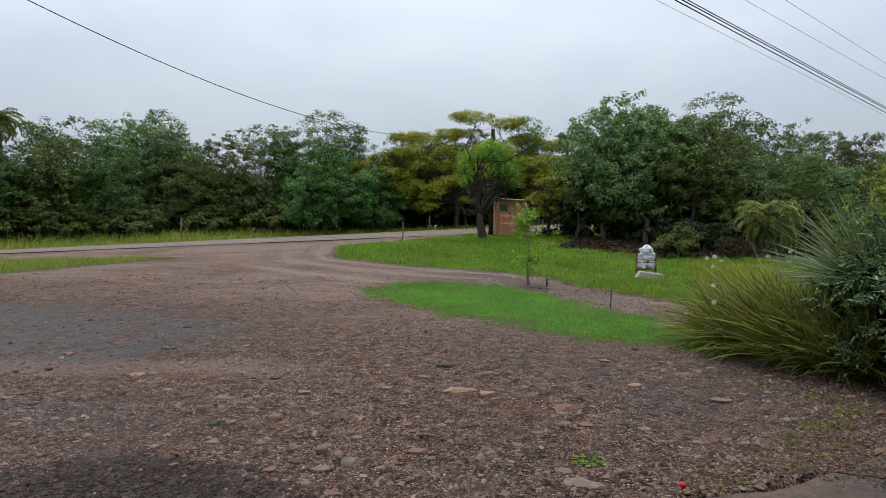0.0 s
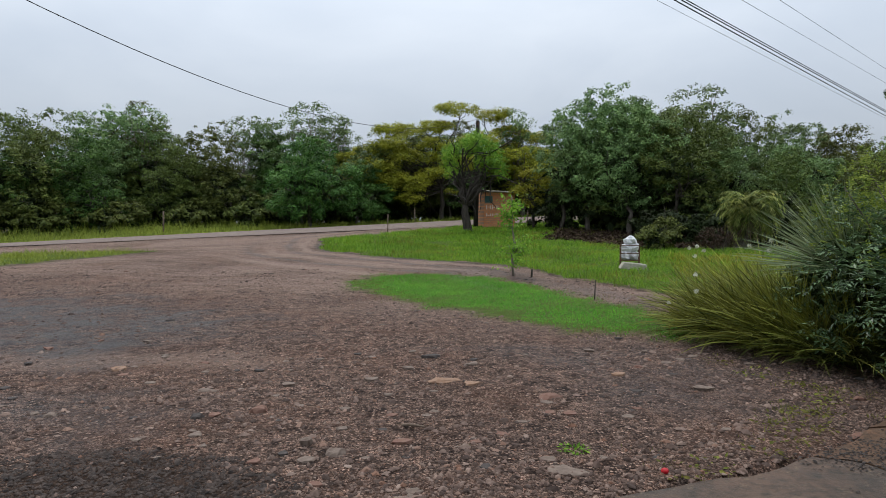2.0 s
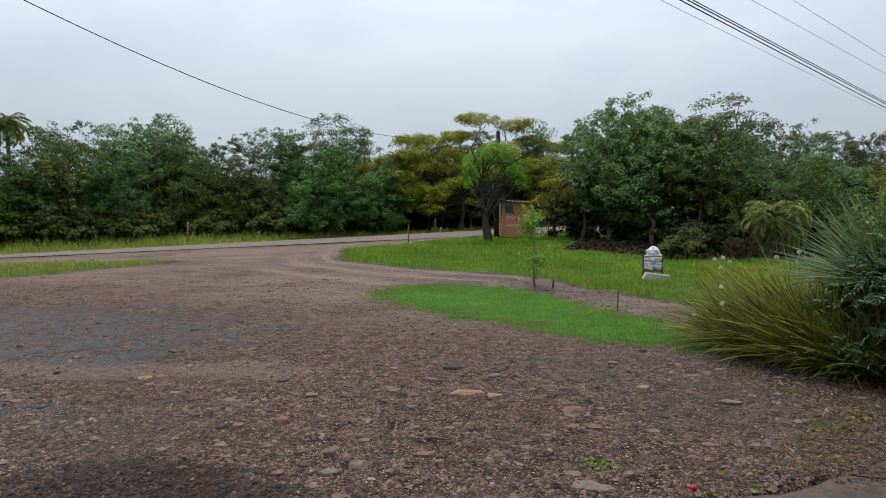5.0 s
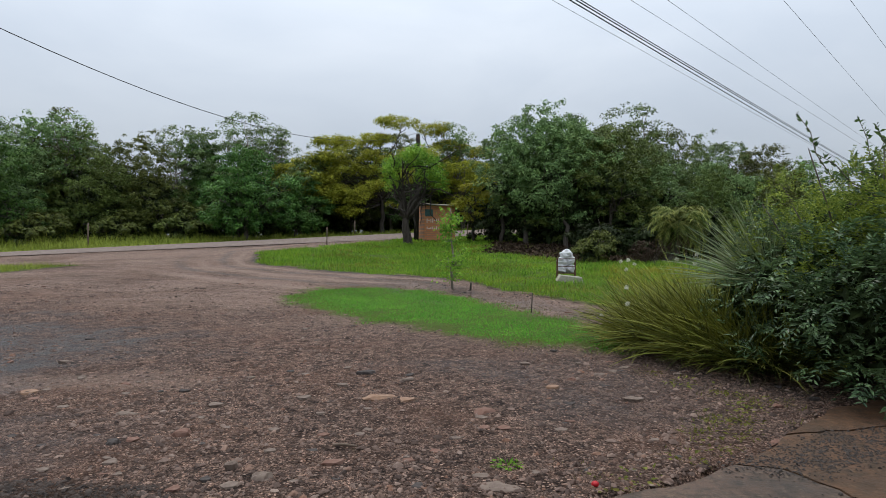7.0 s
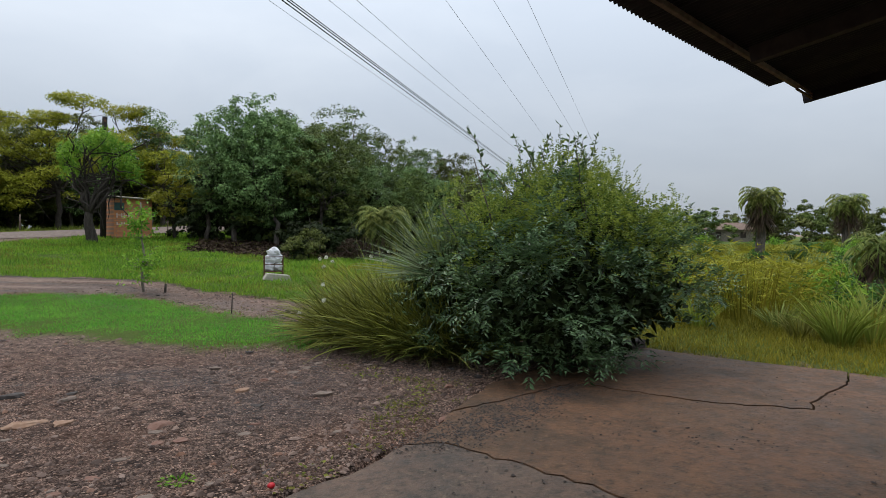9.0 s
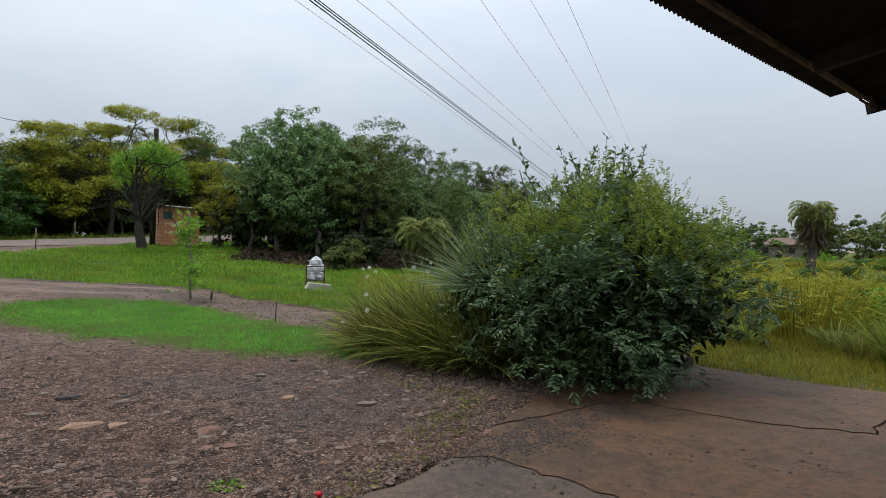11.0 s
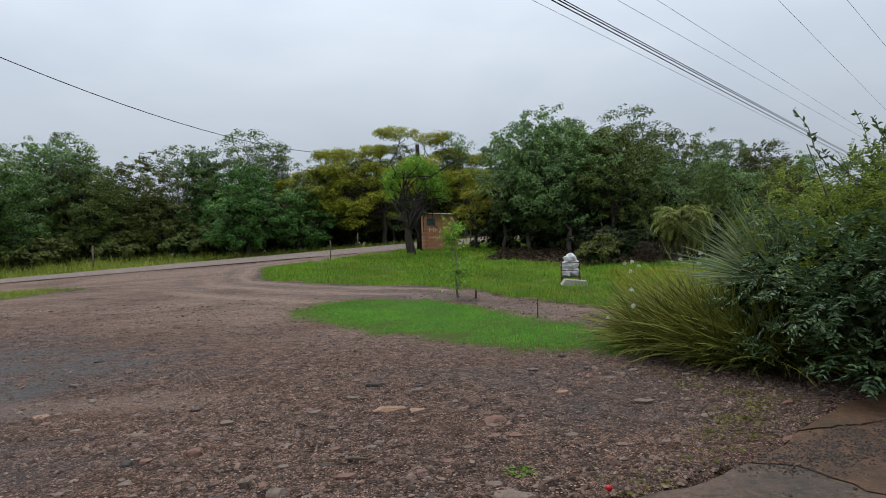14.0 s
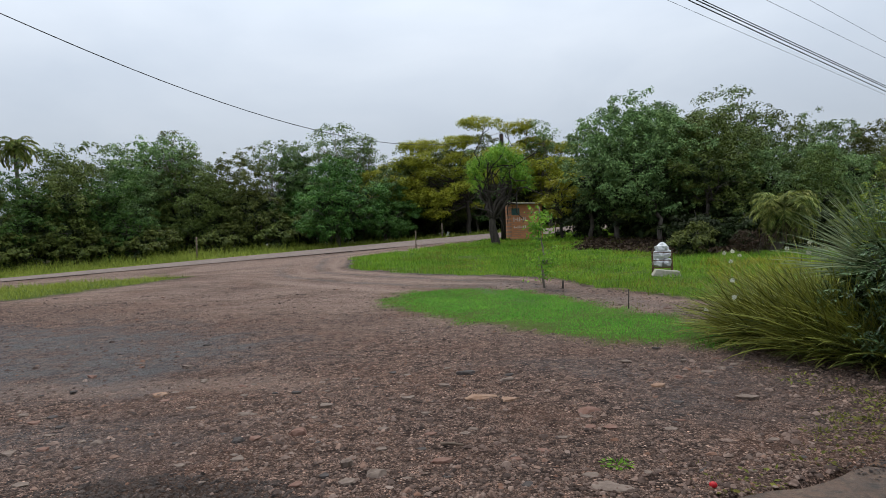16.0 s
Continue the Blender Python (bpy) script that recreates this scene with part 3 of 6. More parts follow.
STONES = [
    (0.16, 5.84, 0.14, 0.09, 0.035, M_STONE_ORANGE, "broad flat ochre stone bedded in the gravel"),
    (0.42, 5.72, 0.09, 0.06, 0.03, M_STONE_ORANGE, "flat ochre stone bedded in the gravel"),
    (1.06, 5.26, 0.10, 0.07, 0.045, M_STONE_RUST, "rounded reddish-brown stone on the gravel"),
    (1.00, 5.08, 0.06, 0.04, 0.025, M_STONE_GREY, "small flat tan stone on the gravel"),
    (1.88, 6.0, 0.08, 0.06, 0.03, M_STONE_ORANGE, "flat ochre stone on the gravel"),
    (-0.84, 4.2, 0.045, 0.035, 0.06, M_STONE_GREY, "pale upright grey stone on the gravel"),
    (-0.62, 4.02, 0.07, 0.05, 0.04, M_STONE_GREY, "grey angular stone on the gravel"),
    (-1.37, 4.95, 0.085, 0.055, 0.05, M_STONE_RUST, "wedge-shaped reddish stone on the gravel"),
    (-1.81, 4.8, 0.06, 0.04, 0.035, M_STONE_DARK, "small dark stone on the gravel"),
    (0.86, 3.66, 0.13, 0.09, 0.03, M_STONE_GREY, "large flat grey stone bedded in the gravel"),
    (1.12, 3.86, 0.06, 0.04, 0.025, M_STONE_GREY, "small flat grey stone on the gravel"),
    (-2.0, 5.55, 0.09, 0.06, 0.03, M_STONE_GREY, "flat tan stone on the gravel"),
    (-1.3, 5.75, 0.08, 0.05, 0.03, M_STONE_GREY, "flat tan stone on the gravel"),
    (-0.55, 5.9, 0.06, 0.05, 0.03, M_STONE_GREY, "small tan stone on the gravel"),
    (-3.2, 6.4, 0.09, 0.06, 0.04, M_STONE_ORANGE, "ochre stone on the gravel"),
    (-3.0, 4.9, 0.06, 0.04, 0.03, M_STONE_GREY, "small grey stone on the gravel"),
    (2.5, 5.47, 0.10, 0.06, 0.03, M_STONE_GREY, "flat grey-brown stone on the gravel"),
    (2.2, 6.3, 0.07, 0.05, 0.03, M_STONE_RUST, "reddish stone on the gravel"),
    (0.02, 6.86, 0.10, 0.06, 0.05, M_STONE_DARK, "dark stone on the gravel"),
    (0.45, 6.5, 0.07, 0.05, 0.035, M_STONE_GREY, "pale stone on the gravel"),
    (-0.2, 6.35, 0.06, 0.05, 0.03, M_STONE_GREY, "pale stone on the gravel"),
    (2.75, 6.6, 0.06, 0.05, 0.03, M_STONE_GREY, "pale stone on the gravel"),
    (0.35, 3.75, 0.05, 0.04, 0.03, M_STONE_DARK, "small dark stone on the gravel"),
]
for i, s in enumerate(STONES):
    stone(*s, seed=100 + i)
sx_, sy_ = yard_place(700)
for i, (x, y) in enumerate(zip(sx_[:240], sy_[:240])):
    k = R.uniform(0.022, 0.055)
    mt, word = ((M_STONE_GREY, "tan"), (M_STONE_RUST, "reddish"), (M_STONE_DARK, "dark"), (M_STONE_GREY, "tan"))[i % 4]
    stone(float(x), float(y), k * 1.3, k, k * 0.5, mt, "small " + word + " stone half sunk in the gravel", 300 + i, 1)

# ---------------------------------------------------------------- concrete slab with cracks
def concrete_material(name, tint):
    m, nt, b = material(name, 0.8)
    v = coords(nt)
    f, br, mid = noise_of(nt, v, 55.0, 6.0), noise_of(nt, v, 0.8, 5.0, 0.6), noise_of(nt, v, 4.0, 6.0, 0.65)
    col = mix(nt, ramp_fac(nt, mid), (0.089, 0.051, 0.035), (0.147, 0.084, 0.057))
    col = mix(nt, ramp_fac(nt, br, 0.42, 0.66), col, (0.163, 0.081, 0.050))
    col = mix(nt, maths(nt, "MULTIPLY", ramp_fac(nt, noise_of(nt, v, 1.6, 7.0, 0.7), 0.47, 0.62), 0.85), col, (0.057, 0.040, 0.031))
    col = mix(nt, maths(nt, "MULTIPLY", f, 0.35), col, (0.070, 0.046, 0.033))
    col = mix(nt, maths(nt, "MULTIPLY", ramp_fac(nt, noise_of(nt, v, 14.0, 8.0, 0.7), 0.46, 0.66), 0.8), col, (0.030, 0.023, 0.018))
    col = mix(nt, maths(nt, "MULTIPLY", ramp_fac(nt, noise_of(nt, v, 22.0, 6.0, 0.7), 0.56, 0.70), 0.55), col, (0.21, 0.135, 0.080))
    col = mix(nt, 1.0, col, tint, "MULTIPLY")
    nt.links.new(col, b.inputs["Base Color"])
    nt.links.new(maths(nt, "ADD", 0.45, maths(nt, "MULTIPLY", mid, 0.5)), b.inputs["Roughness"])
    bump(nt, b, maths(nt, "ADD", f, maths(nt, "MULTIPLY", mid, 1.5)), 0.6, 0.014)
    b.inputs["Specular IOR Level"].default_value = 0.28
    return m


M_CONCRETE = concrete_material("stained_concrete", (0.94, 0.85, 0.66))
M_CONCRETE_GREY = concrete_material("grey_concrete", (0.86, 1.00, 1.06))
slab = thing("pavement", 0, 0, 0, 0, "cracked earth-stained concrete slab in front of the porch", "pavement", "", "structure")


def jag(pts, amp, step, seed):
    """A crack's crooked line through the given corners."""
    rs = np.random.RandomState(seed)
    out = []
    for (ax, ay), (bx, by) in zip(pts[:-1], pts[1:]):
        n = max(1, int(math.hypot(bx - ax, by - ay) / step))
        nx, ny = -(by - ay), bx - ax
        l = math.hypot(nx, ny)
        for i in range(n):
            o = rs.normal(0, amp) if i else 0
            out.append((ax + (bx - ax) * i / n + nx / l * o, ay + (by - ay) * i / n + ny / l * o))
    return out + [pts[-1]]


E1 = jag([(2.44, 3.80), (2.96, 4.12), (3.16, 4.30)], 0.012, 0.12, 1)
E2 = jag([(3.16, 4.30), (3.6, 4.60), (3.96, 4.86), (5.2, 5.28), (6.95, 5.38), (7.1, 4.66), (7.69, 3.23)], 0.012, 0.15, 2)
E0 = jag([(-6.0, 2.35), (-1.5, 2.75), (0.6, 3.15), (1.71, 3.50), (2.04, 3.58), (2.44, 3.80)], 0.012, 0.15, 3)
C1 = jag([(3.16, 4.30), (3.9, 4.36), (4.82, 4.48)], 0.014, 0.09, 4)
C2 = jag([(4.82, 4.48), (4.9, 4.12), (5.3, 3.3), (5.86, 2.70), (6.05, 2.82), (6.35, 2.87), (7.1, 2.98), (7.69, 3.23)], 0.014, 0.09, 5)
C3 = jag([(2.44, 3.80), (2.70, 3.68), (2.82, 3.35), (2.93, 2.97), (3.1, 2.2), (3.0, -4.0)], 0.016, 0.09, 6)


def slab_piece(outline, shrink, top, tilt_seed):
    """A slab of poured concrete, drawn in a little from its cracks."""
    area = sum(a[0] * b[1] - b[0] * a[1] for a, b in zip(outline, outline[1:] + outline[:1]))
    pts = outline if area > 0 else outline[::-1]
    n = len(pts)
    inset = []
    for i in range(n):
        a, b, c = Vector(pts[i - 1]), Vector(pts[i]), Vector(pts[(i + 1) % n])
        d = (b - a).normalized() + (c - b).normalized()
        nrm = Vector((-d.y, d.x))
        nrm = nrm.normalized() if nrm.length > 1e-4 else Vector((0, 0))
        inset.append(b + nrm * shrink)
    bm = bmesh.new()
    lo = [bm.verts.new((p.x, p.y, -0.12)) for p in inset]
    mid = [bm.verts.new((p.x, p.y, top - 0.008)) for p in inset]
    hi = [bm.verts.new((p.x * 0.9985 + 0.0015 * sum(q[0] for q in pts) / n, p.y * 0.9985 + 0.0015 * sum(q[1] for q in pts) / n, top)) for p in inset]
    for i in range(n):
        j = (i + 1) % n
        bm.faces.new((lo[i], lo[j], mid[j], mid[i]))
        bm.faces.new((mid[i], mid[j], hi[j], hi[i]))
    bm.faces.new(hi)
    bm.normal_update()
    return bm


part("slab", slab_piece(E1 + C1[1:] + C2[1:] + [(9.6, -4.0)] + C3[::-1][:-1], 0.010, 0.032, 1), M_CONCRETE, slab)
part("slab", slab_piece(E2 + C2[::-1][1:] + C1[::-1][1:-1], 0.010, 0.036, 2), M_CONCRETE, slab)
part("slab", slab_piece(E0 + C3[1:] + [(-6.0, -4.0)], 0.004, 0.029, 3), M_CONCRETE_GREY, slab, "smoother grey slab")



def grit_place(n):
    """Places of the grit that has washed over the slab."""
    x, y = R.uniform(2.3, 5.0, n), R.uniform(3.4, 4.6, n)
    d = inside([(2.45, 3.72), (2.9, 3.62), (3.6, 3.8), (4.4, 4.2), (4.6, 4.4), (3.6, 4.2), (2.8, 3.9)], x, y)
    ok = (d > -0.25) & (R.uniform(0, 1, n) < smooth(d, -0.25, 0.15) * (0.6 + 0.5 * wobble(x, y, 0.12, 2.0)))
    return x[ok], y[ok]


pv, pf = pebbles(17000, grit_place, lambda n, y: R.uniform(0.003, 0.010, n), R, 0.033)
tagged(part("grit", mesh_of("grit", pv, pf, (M_STONE_DARK,)), None), "dark grit and earth washed over the slab's crack", "grit", "", "stuff")


def crumb_place(n):
    """Places of the crumbs of earth and leaf scattered on the slab."""
    x, y = R.uniform(1.5, 7.4, n), R.uniform(1.5, 5.3, n)
    ok = inside([(2.2, 3.4), (3.2, 4.2), (4.0, 4.75), (6.9, 5.2), (7.5, 3.2), (7.3, 1.6), (1.6, 1.6)], x, y) > 0.05
    ok &= R.uniform(0, 1, n) < 0.12 + 0.8 * smooth(wobble(x, y, 0.5, 3.0) + 0.6 * wobble(x, y, 0.15, 1.0), 0.15, 0.9)
    return x[ok], y[ok]


pv, pf = pebbles(9000, crumb_place, lambda n, y: np.clip(0.0042 * np.exp(R.normal(0, 0.5, n)), 0.002, 0.014), R, 0.034)
tagged(part("crumbs_of_earth", mesh_of("crumbs_of_earth", pv, pf, (M_STONE_DARK,)), None), "dark crumbs of earth and leaf scattered on the concrete", "debris", "", "stuff")
bm = bmesh.new()
box(bm, 0, 0, 0.06, 0.42, 0.16, 0.16, 0, 0.02)
kerb = part("kerb_block", bm, M_STONE_DARK, None)
kerb.matrix_basis = pose(6.75, 5.42, 0.0, 0, 0, 4)
tagged(kerb, "low dark kerb block at the slab's corner", "kerb")

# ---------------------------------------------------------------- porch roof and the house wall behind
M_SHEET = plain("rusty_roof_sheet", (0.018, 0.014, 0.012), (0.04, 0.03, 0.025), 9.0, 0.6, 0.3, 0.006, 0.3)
M_TIMBER = plain("weathered_timber", (0.12, 0.085, 0.06), (0.24, 0.18, 0.135), 12.0, 0.8, 0.4, 0.0042)
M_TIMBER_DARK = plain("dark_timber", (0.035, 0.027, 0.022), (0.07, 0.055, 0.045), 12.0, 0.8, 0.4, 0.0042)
M_PLASTER = plain("plaster", (0.50, 0.44, 0.37), (0.60, 0.54, 0.46), 6.0, 0.9, 0.2)
M_IRON = plain("rusty_iron", (0.09, 0.045, 0.03), (0.16, 0.085, 0.055), 25.0, 0.7, 0.3, 0.004, 0.4)

ROOF_AX = math.degrees(math.atan2(0.72, 3.12))
roof = thing("porch_roof", 5.72, 2.84, 2.70, ROOF_AX, "low porch roof of dark corrugated sheets on timber beams", "roof", "", "structure")


def corrugated(length, depth, pitch, amp, rise):
    n = int(length / pitch * 6)
    xs_ = -np.linspace(0, length, n)
    zz = amp * np.sin(xs_ / pitch * 2 * math.pi)
    vs, fs = [], []
    for k, (yy, up) in enumerate(((0, 0), (-depth, rise))):
        for x, z in zip(xs_, zz):
            vs.append((x, yy, z + up + 0.0))
            vs.append((x, yy, z + up + 0.008))
    for i in range(n - 1):
        a, b = 2 * i, 2 * (i + 1)
        c, d = 2 * n + a, 2 * n + b
        fs += [(a, c, d, b), (a + 1, b + 1, d + 1, c + 1), (a, b, b + 1, a + 1), (c, c + 1, d + 1, d)]
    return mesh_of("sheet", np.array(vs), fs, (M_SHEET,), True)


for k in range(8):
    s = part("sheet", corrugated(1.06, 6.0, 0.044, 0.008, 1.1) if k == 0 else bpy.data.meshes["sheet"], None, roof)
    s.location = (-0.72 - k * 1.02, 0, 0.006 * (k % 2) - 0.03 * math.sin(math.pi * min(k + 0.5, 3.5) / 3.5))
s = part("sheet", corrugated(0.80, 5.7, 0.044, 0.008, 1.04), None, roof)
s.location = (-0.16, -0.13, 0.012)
bm = bmesh.new()
box(bm, -4.7, -0.17, -0.022, 8.2, 0.03, 0.034, 0, 0.005)
part("beam", bm, M_TIMBER, roof, "pale weathered timber batten under the sheets")
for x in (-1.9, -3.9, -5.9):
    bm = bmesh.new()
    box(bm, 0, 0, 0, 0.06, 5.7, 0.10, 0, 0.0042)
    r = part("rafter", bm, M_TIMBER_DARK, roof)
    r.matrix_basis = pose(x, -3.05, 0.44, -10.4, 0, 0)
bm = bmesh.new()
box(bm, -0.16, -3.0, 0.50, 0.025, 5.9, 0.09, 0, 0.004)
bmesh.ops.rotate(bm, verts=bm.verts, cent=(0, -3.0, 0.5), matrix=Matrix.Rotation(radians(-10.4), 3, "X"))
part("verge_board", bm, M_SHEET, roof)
bm = bmesh.new()
box(bm, -0.40, -0.17, -0.045, 0.46, 0.014, 0.014)
box(bm, -0.40, -0.17, -0.010, 0.46, 0.014, 0.014)
box(bm, -0.62, -0.17, -0.028, 0.014, 0.014, 0.045)
box(bm, -0.18, -0.17, -0.028, 0.014, 0.014, 0.045)
part("bracket", bm, M_IRON, roof, "rusty iron bracket at the roof corner")
bm = bmesh.new()
box(bm, -4.0, -6.1, 1.5 - 2.70 + 0.4, 9.0, 0.2, 3.8)
wall_back = part("wall_south", bm, M_PLASTER, None)
wall_back.matrix_basis = roof.matrix_basis
tagged(wall_back, "plain plastered house wall behind the porch", "wall", "", "structure")

# ---------------------------------------------------------------- trees
def tree_mesh(seed, height, lobes, leaves, size, mat, bark, trunk_r, fork, clump=60, spread=0.42, fill=0.55, aspect=0.55, stems=1, limbs=9, up=0.35, lean=0.3, fine=False, inner=0, flat=0.6, twigs=3):
    """A thing with trunk, limbs and crown; the lobes are ellipsoids in its own frame."""
    rs = np.random.RandomState(seed)
    ob = thing("tree")
    runs, tips = [], []
    for s in range(stems):
        a = rs.uniform(0, 6.28)
        base = (0.12 * s * math.cos(a), 0.12 * s * math.sin(a), -0.15)
        top = (rs.normal(0, lean), rs.normal(0, lean), fork)
        p = wander(base, top, 0.06 * fork / 2, 7, rs)
        runs.append((p, np.linspace(trunk_r * 1.25, trunk_r * 0.7, 7) / math.sqrt(stems)))
        tips.append(p[-1])
    part("trunk", tubes("trunk", runs, bark, 8), None, ob)
    for k in range(limbs):
        l = lobes[k % len(lobes)]
        st = np.array(tips[k % stems]) - (0, 0, rs.uniform(0, 0.25) * fork)
        end = np.array(l[:3]) + unit(rs.normal(size=3)) * np.array(l[3:]) * 0.75
        p = wander(st, end, 0.22, 7, rs)
        runs = [(p, np.linspace(trunk_r * 0.4, 0.016, 7))]
        for _ in range(twigs):
            j = rs.randint(2, 6)
            e2 = p[j] + unit(rs.normal(size=3) * (1, 1, flat) + (0, 0, 0.4)) * rs.uniform(0.8, 1.8)
            runs.append((wander(p[j], e2, 0.1, 4, rs), np.linspace(trunk_r * 0.2, 0.012, 4)))
        part("limb", tubes("limb", runs, bark, 5), None, ob)
    pos, nor = crown_points(lobes, leaves, clump, spread, rs, fill, up, flat)
    v, f = tri_leaves(pos, nor, size, aspect, rs) if fine else leaf_arrays(pos, nor, size, aspect, rs, 0.5)
    part("crown", mesh_of("crown", v, f, (mat,)), None, ob)
    # Inner leaves painted near black to give the crown its deep shade.
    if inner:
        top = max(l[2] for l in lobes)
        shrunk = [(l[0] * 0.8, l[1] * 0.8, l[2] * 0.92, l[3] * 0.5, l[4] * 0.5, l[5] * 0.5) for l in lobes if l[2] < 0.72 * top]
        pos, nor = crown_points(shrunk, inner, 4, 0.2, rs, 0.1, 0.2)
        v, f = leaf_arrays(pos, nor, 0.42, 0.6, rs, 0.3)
        part("inner_crown", mesh_of("inner_crown", v, f, (M_LEAF_PAINTED_SHADE,)), None, ob, "inner foliage with deep shade painted into its leaf colour")
    return ob


def round_lobes(rs, height, radius, low, n):
    """Lobes that fill a tall crown of uneven outline."""
    out = []
    for i in range(n):
        h = low + (height - low) * (i + 0.5) / n
        w = radius * (0.45 + 0.75 * math.sin(math.pi * min(0.95, (h - low) / (height - low) * 0.8 + 0.18)))
        a = rs.uniform(0, 6.28)
        o = w * rs.uniform(0.25, 0.6)
        out.append((o * math.cos(a), o * math.sin(a), h, w * rs.uniform(0.45, 0.7), w * rs.uniform(0.45, 0.7), (height - low) * rs.uniform(0.13, 0.2)))
    for i in range(4):
        a, o = rs.uniform(0, 6.28), radius * rs.uniform(0.1, 0.55)
        w = radius * rs.uniform(0.14, 0.26)
        out.append((o * math.cos(a), o * math.sin(a), height * rs.uniform(0.86, 0.97), w, w, w * 0.7))
    return out


FOREST = []
for i, (mat, radius, spread) in enumerate(((M_LEAF_DARK, 3.3, 0.42), (M_LEAF_DARK, 2.9, 0.38), (M_LEAF_GREY, 3.2, 0.40), (M_LEAF_MID, 3.4, 0.45), (M_LEAF_DARK, 3.0, 0.5))):
    rs = np.random.RandomState(40 + i)
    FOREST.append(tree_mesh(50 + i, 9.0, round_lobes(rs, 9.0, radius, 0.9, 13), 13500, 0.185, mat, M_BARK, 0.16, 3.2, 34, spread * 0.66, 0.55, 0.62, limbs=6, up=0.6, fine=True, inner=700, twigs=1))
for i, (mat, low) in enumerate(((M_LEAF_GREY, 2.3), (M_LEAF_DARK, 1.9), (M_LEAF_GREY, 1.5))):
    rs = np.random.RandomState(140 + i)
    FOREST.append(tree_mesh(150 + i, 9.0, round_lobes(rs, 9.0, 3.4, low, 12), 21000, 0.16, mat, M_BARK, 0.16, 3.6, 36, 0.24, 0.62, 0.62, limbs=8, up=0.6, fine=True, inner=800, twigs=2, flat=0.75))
AIRY = tree_mesh(78, 9.5, [(0, 0, 8.6, 1.6, 1.6, 0.8), (1.4, 0.3, 7.6, 1.2, 1.2, 0.7), (-1.5, -0.2, 7.4, 1.3, 1.2, 0.7), (0.2, 1.2, 6.6, 1.5, 1.2, 0.8), (0.6, -1.2, 5.5, 1.6, 1.4, 1.0), (-0.9, 0.4, 4.2, 1.7, 1.6, 1.2)], 6000, 0.18, M_LEAF_GREY, M_BARK_PALE, 0.13, 4.5, 36, 0.36, 0.5, limbs=18, up=0.7, fine=True)
FOREST_LABELS = ["dense dark green forest tree beyond the road", "leafy dark green forest tree beyond the road", "grey-green forest tree in a close stand", "broad fresh green tree at the forest's edge", "ragged dark green forest tree in a close stand"] + ["grey-green forest tree overhanging a dark understorey"] * 3


def set_tree(src, x, y, scale, turn, label, group, zs=1.0):
    m = pose(x, y, tz(x, y), 0, 0, turn) @ Matrix.Diagonal((scale, scale, scale * zs, 1))
    ob = copy_thing(src, m)
    return tagged(ob, label, "tree", group)


rs = np.random.RandomState(5)
for row, (dq, step, sc) in enumerate(((7.0, 3.9, 0.80), (11.5, 3.7, 0.98))):
    x = -62.0 + row * 1.3
    while x < 34:
        xx = x + rs.uniform(-0.8, 0.8)
        yy = ROAD_FAR + dq + rs.uniform(-0.9, 0.9) + 0.6 * xx + 3.0 * float(smooth(-xx, 9, 15))
        k = rs.randint(5, 8) if -14 < xx < 6 and row == 0 else rs.randint(0, 5)
        low = 0.80 if -20 < xx < -2 else (0.84 if xx < -20 else 0.97)
        low *= 0.86 if xx > 4 else 1.0
        set_tree(FOREST[k], xx, yy, sc * low * rs.uniform(0.92, 1.08), rs.uniform(0, 360), FOREST_LABELS[k], "forest trees beyond the road", rs.uniform(0.92, 1.08))
        x += step * rs.uniform(0.8, 1.15)
for x, y, s in ((-25.8, 47.0, 0.95), (-9.6, 50.0, 1.02), (-7.6, 51.0, 0.95), (-21.6, 48.0, 1.0), (-14.5, 50.5, 0.93), (7.4, 54.0, 0.98)):
    set_tree(AIRY, x, y, s, x * 37 % 360, "slender open-crowned tree rising above the forest", "forest trees beyond the road")
rs = np.random.RandomState(8)
under = tree_mesh(60, 2.8, [(rs.uniform(-1.9, 1.9), rs.uniform(-0.8, 0.8), rs.uniform(0.5, 1.9), 1.3, 0.9, 0.8) for _ in range(8)], 4200, 0.24, M_LEAF_DARK, M_BARK, 0.05, 0.8, 80, 0.3, 0.4, 0.6, limbs=3, up=0.6, fine=True, inner=160)
for dq, step, sc in ((5.4, 3.8, 0.85), (14.0, 2.8, 1.9)):
    x = -58.0
    while x < 36:
        if dq < 6 and -12 < x < 9:
            x += step
            continue
        xx, yy = x + rs.uniform(-0.5, 0.5), ROAD_FAR + dq + rs.uniform(-0.6, 0.6) + 0.6 * x + 3.0 * float(smooth(-x, 9, 15))
        tagged(set_tree(under, xx, yy, sc * rs.uniform(0.8, 1.15), rs.uniform(20, 42), "dark leafy undergrowth at the forest's foot", "undergrowth of the forest"), "", "bush")
        x += step
for x, y, sc in ((15.6, 31.2, 0.9), (18.6, 31.0, 1.0), (22.0, 33.0, 1.1), (26.0, 36.0, 1.2), (30.0, 40.0, 1.2), (11.0, 36.5, 1.3), (16.0, 37.5, 1.4), (34.0, 43.0, 1.3), (38.0, 46.0, 1.4)):
    tagged(set_tree(under, x, y, sc, (x * 31) % 60, "dark leafy undergrowth under the bank's trees", "undergrowth on the bank"), "", "bush")
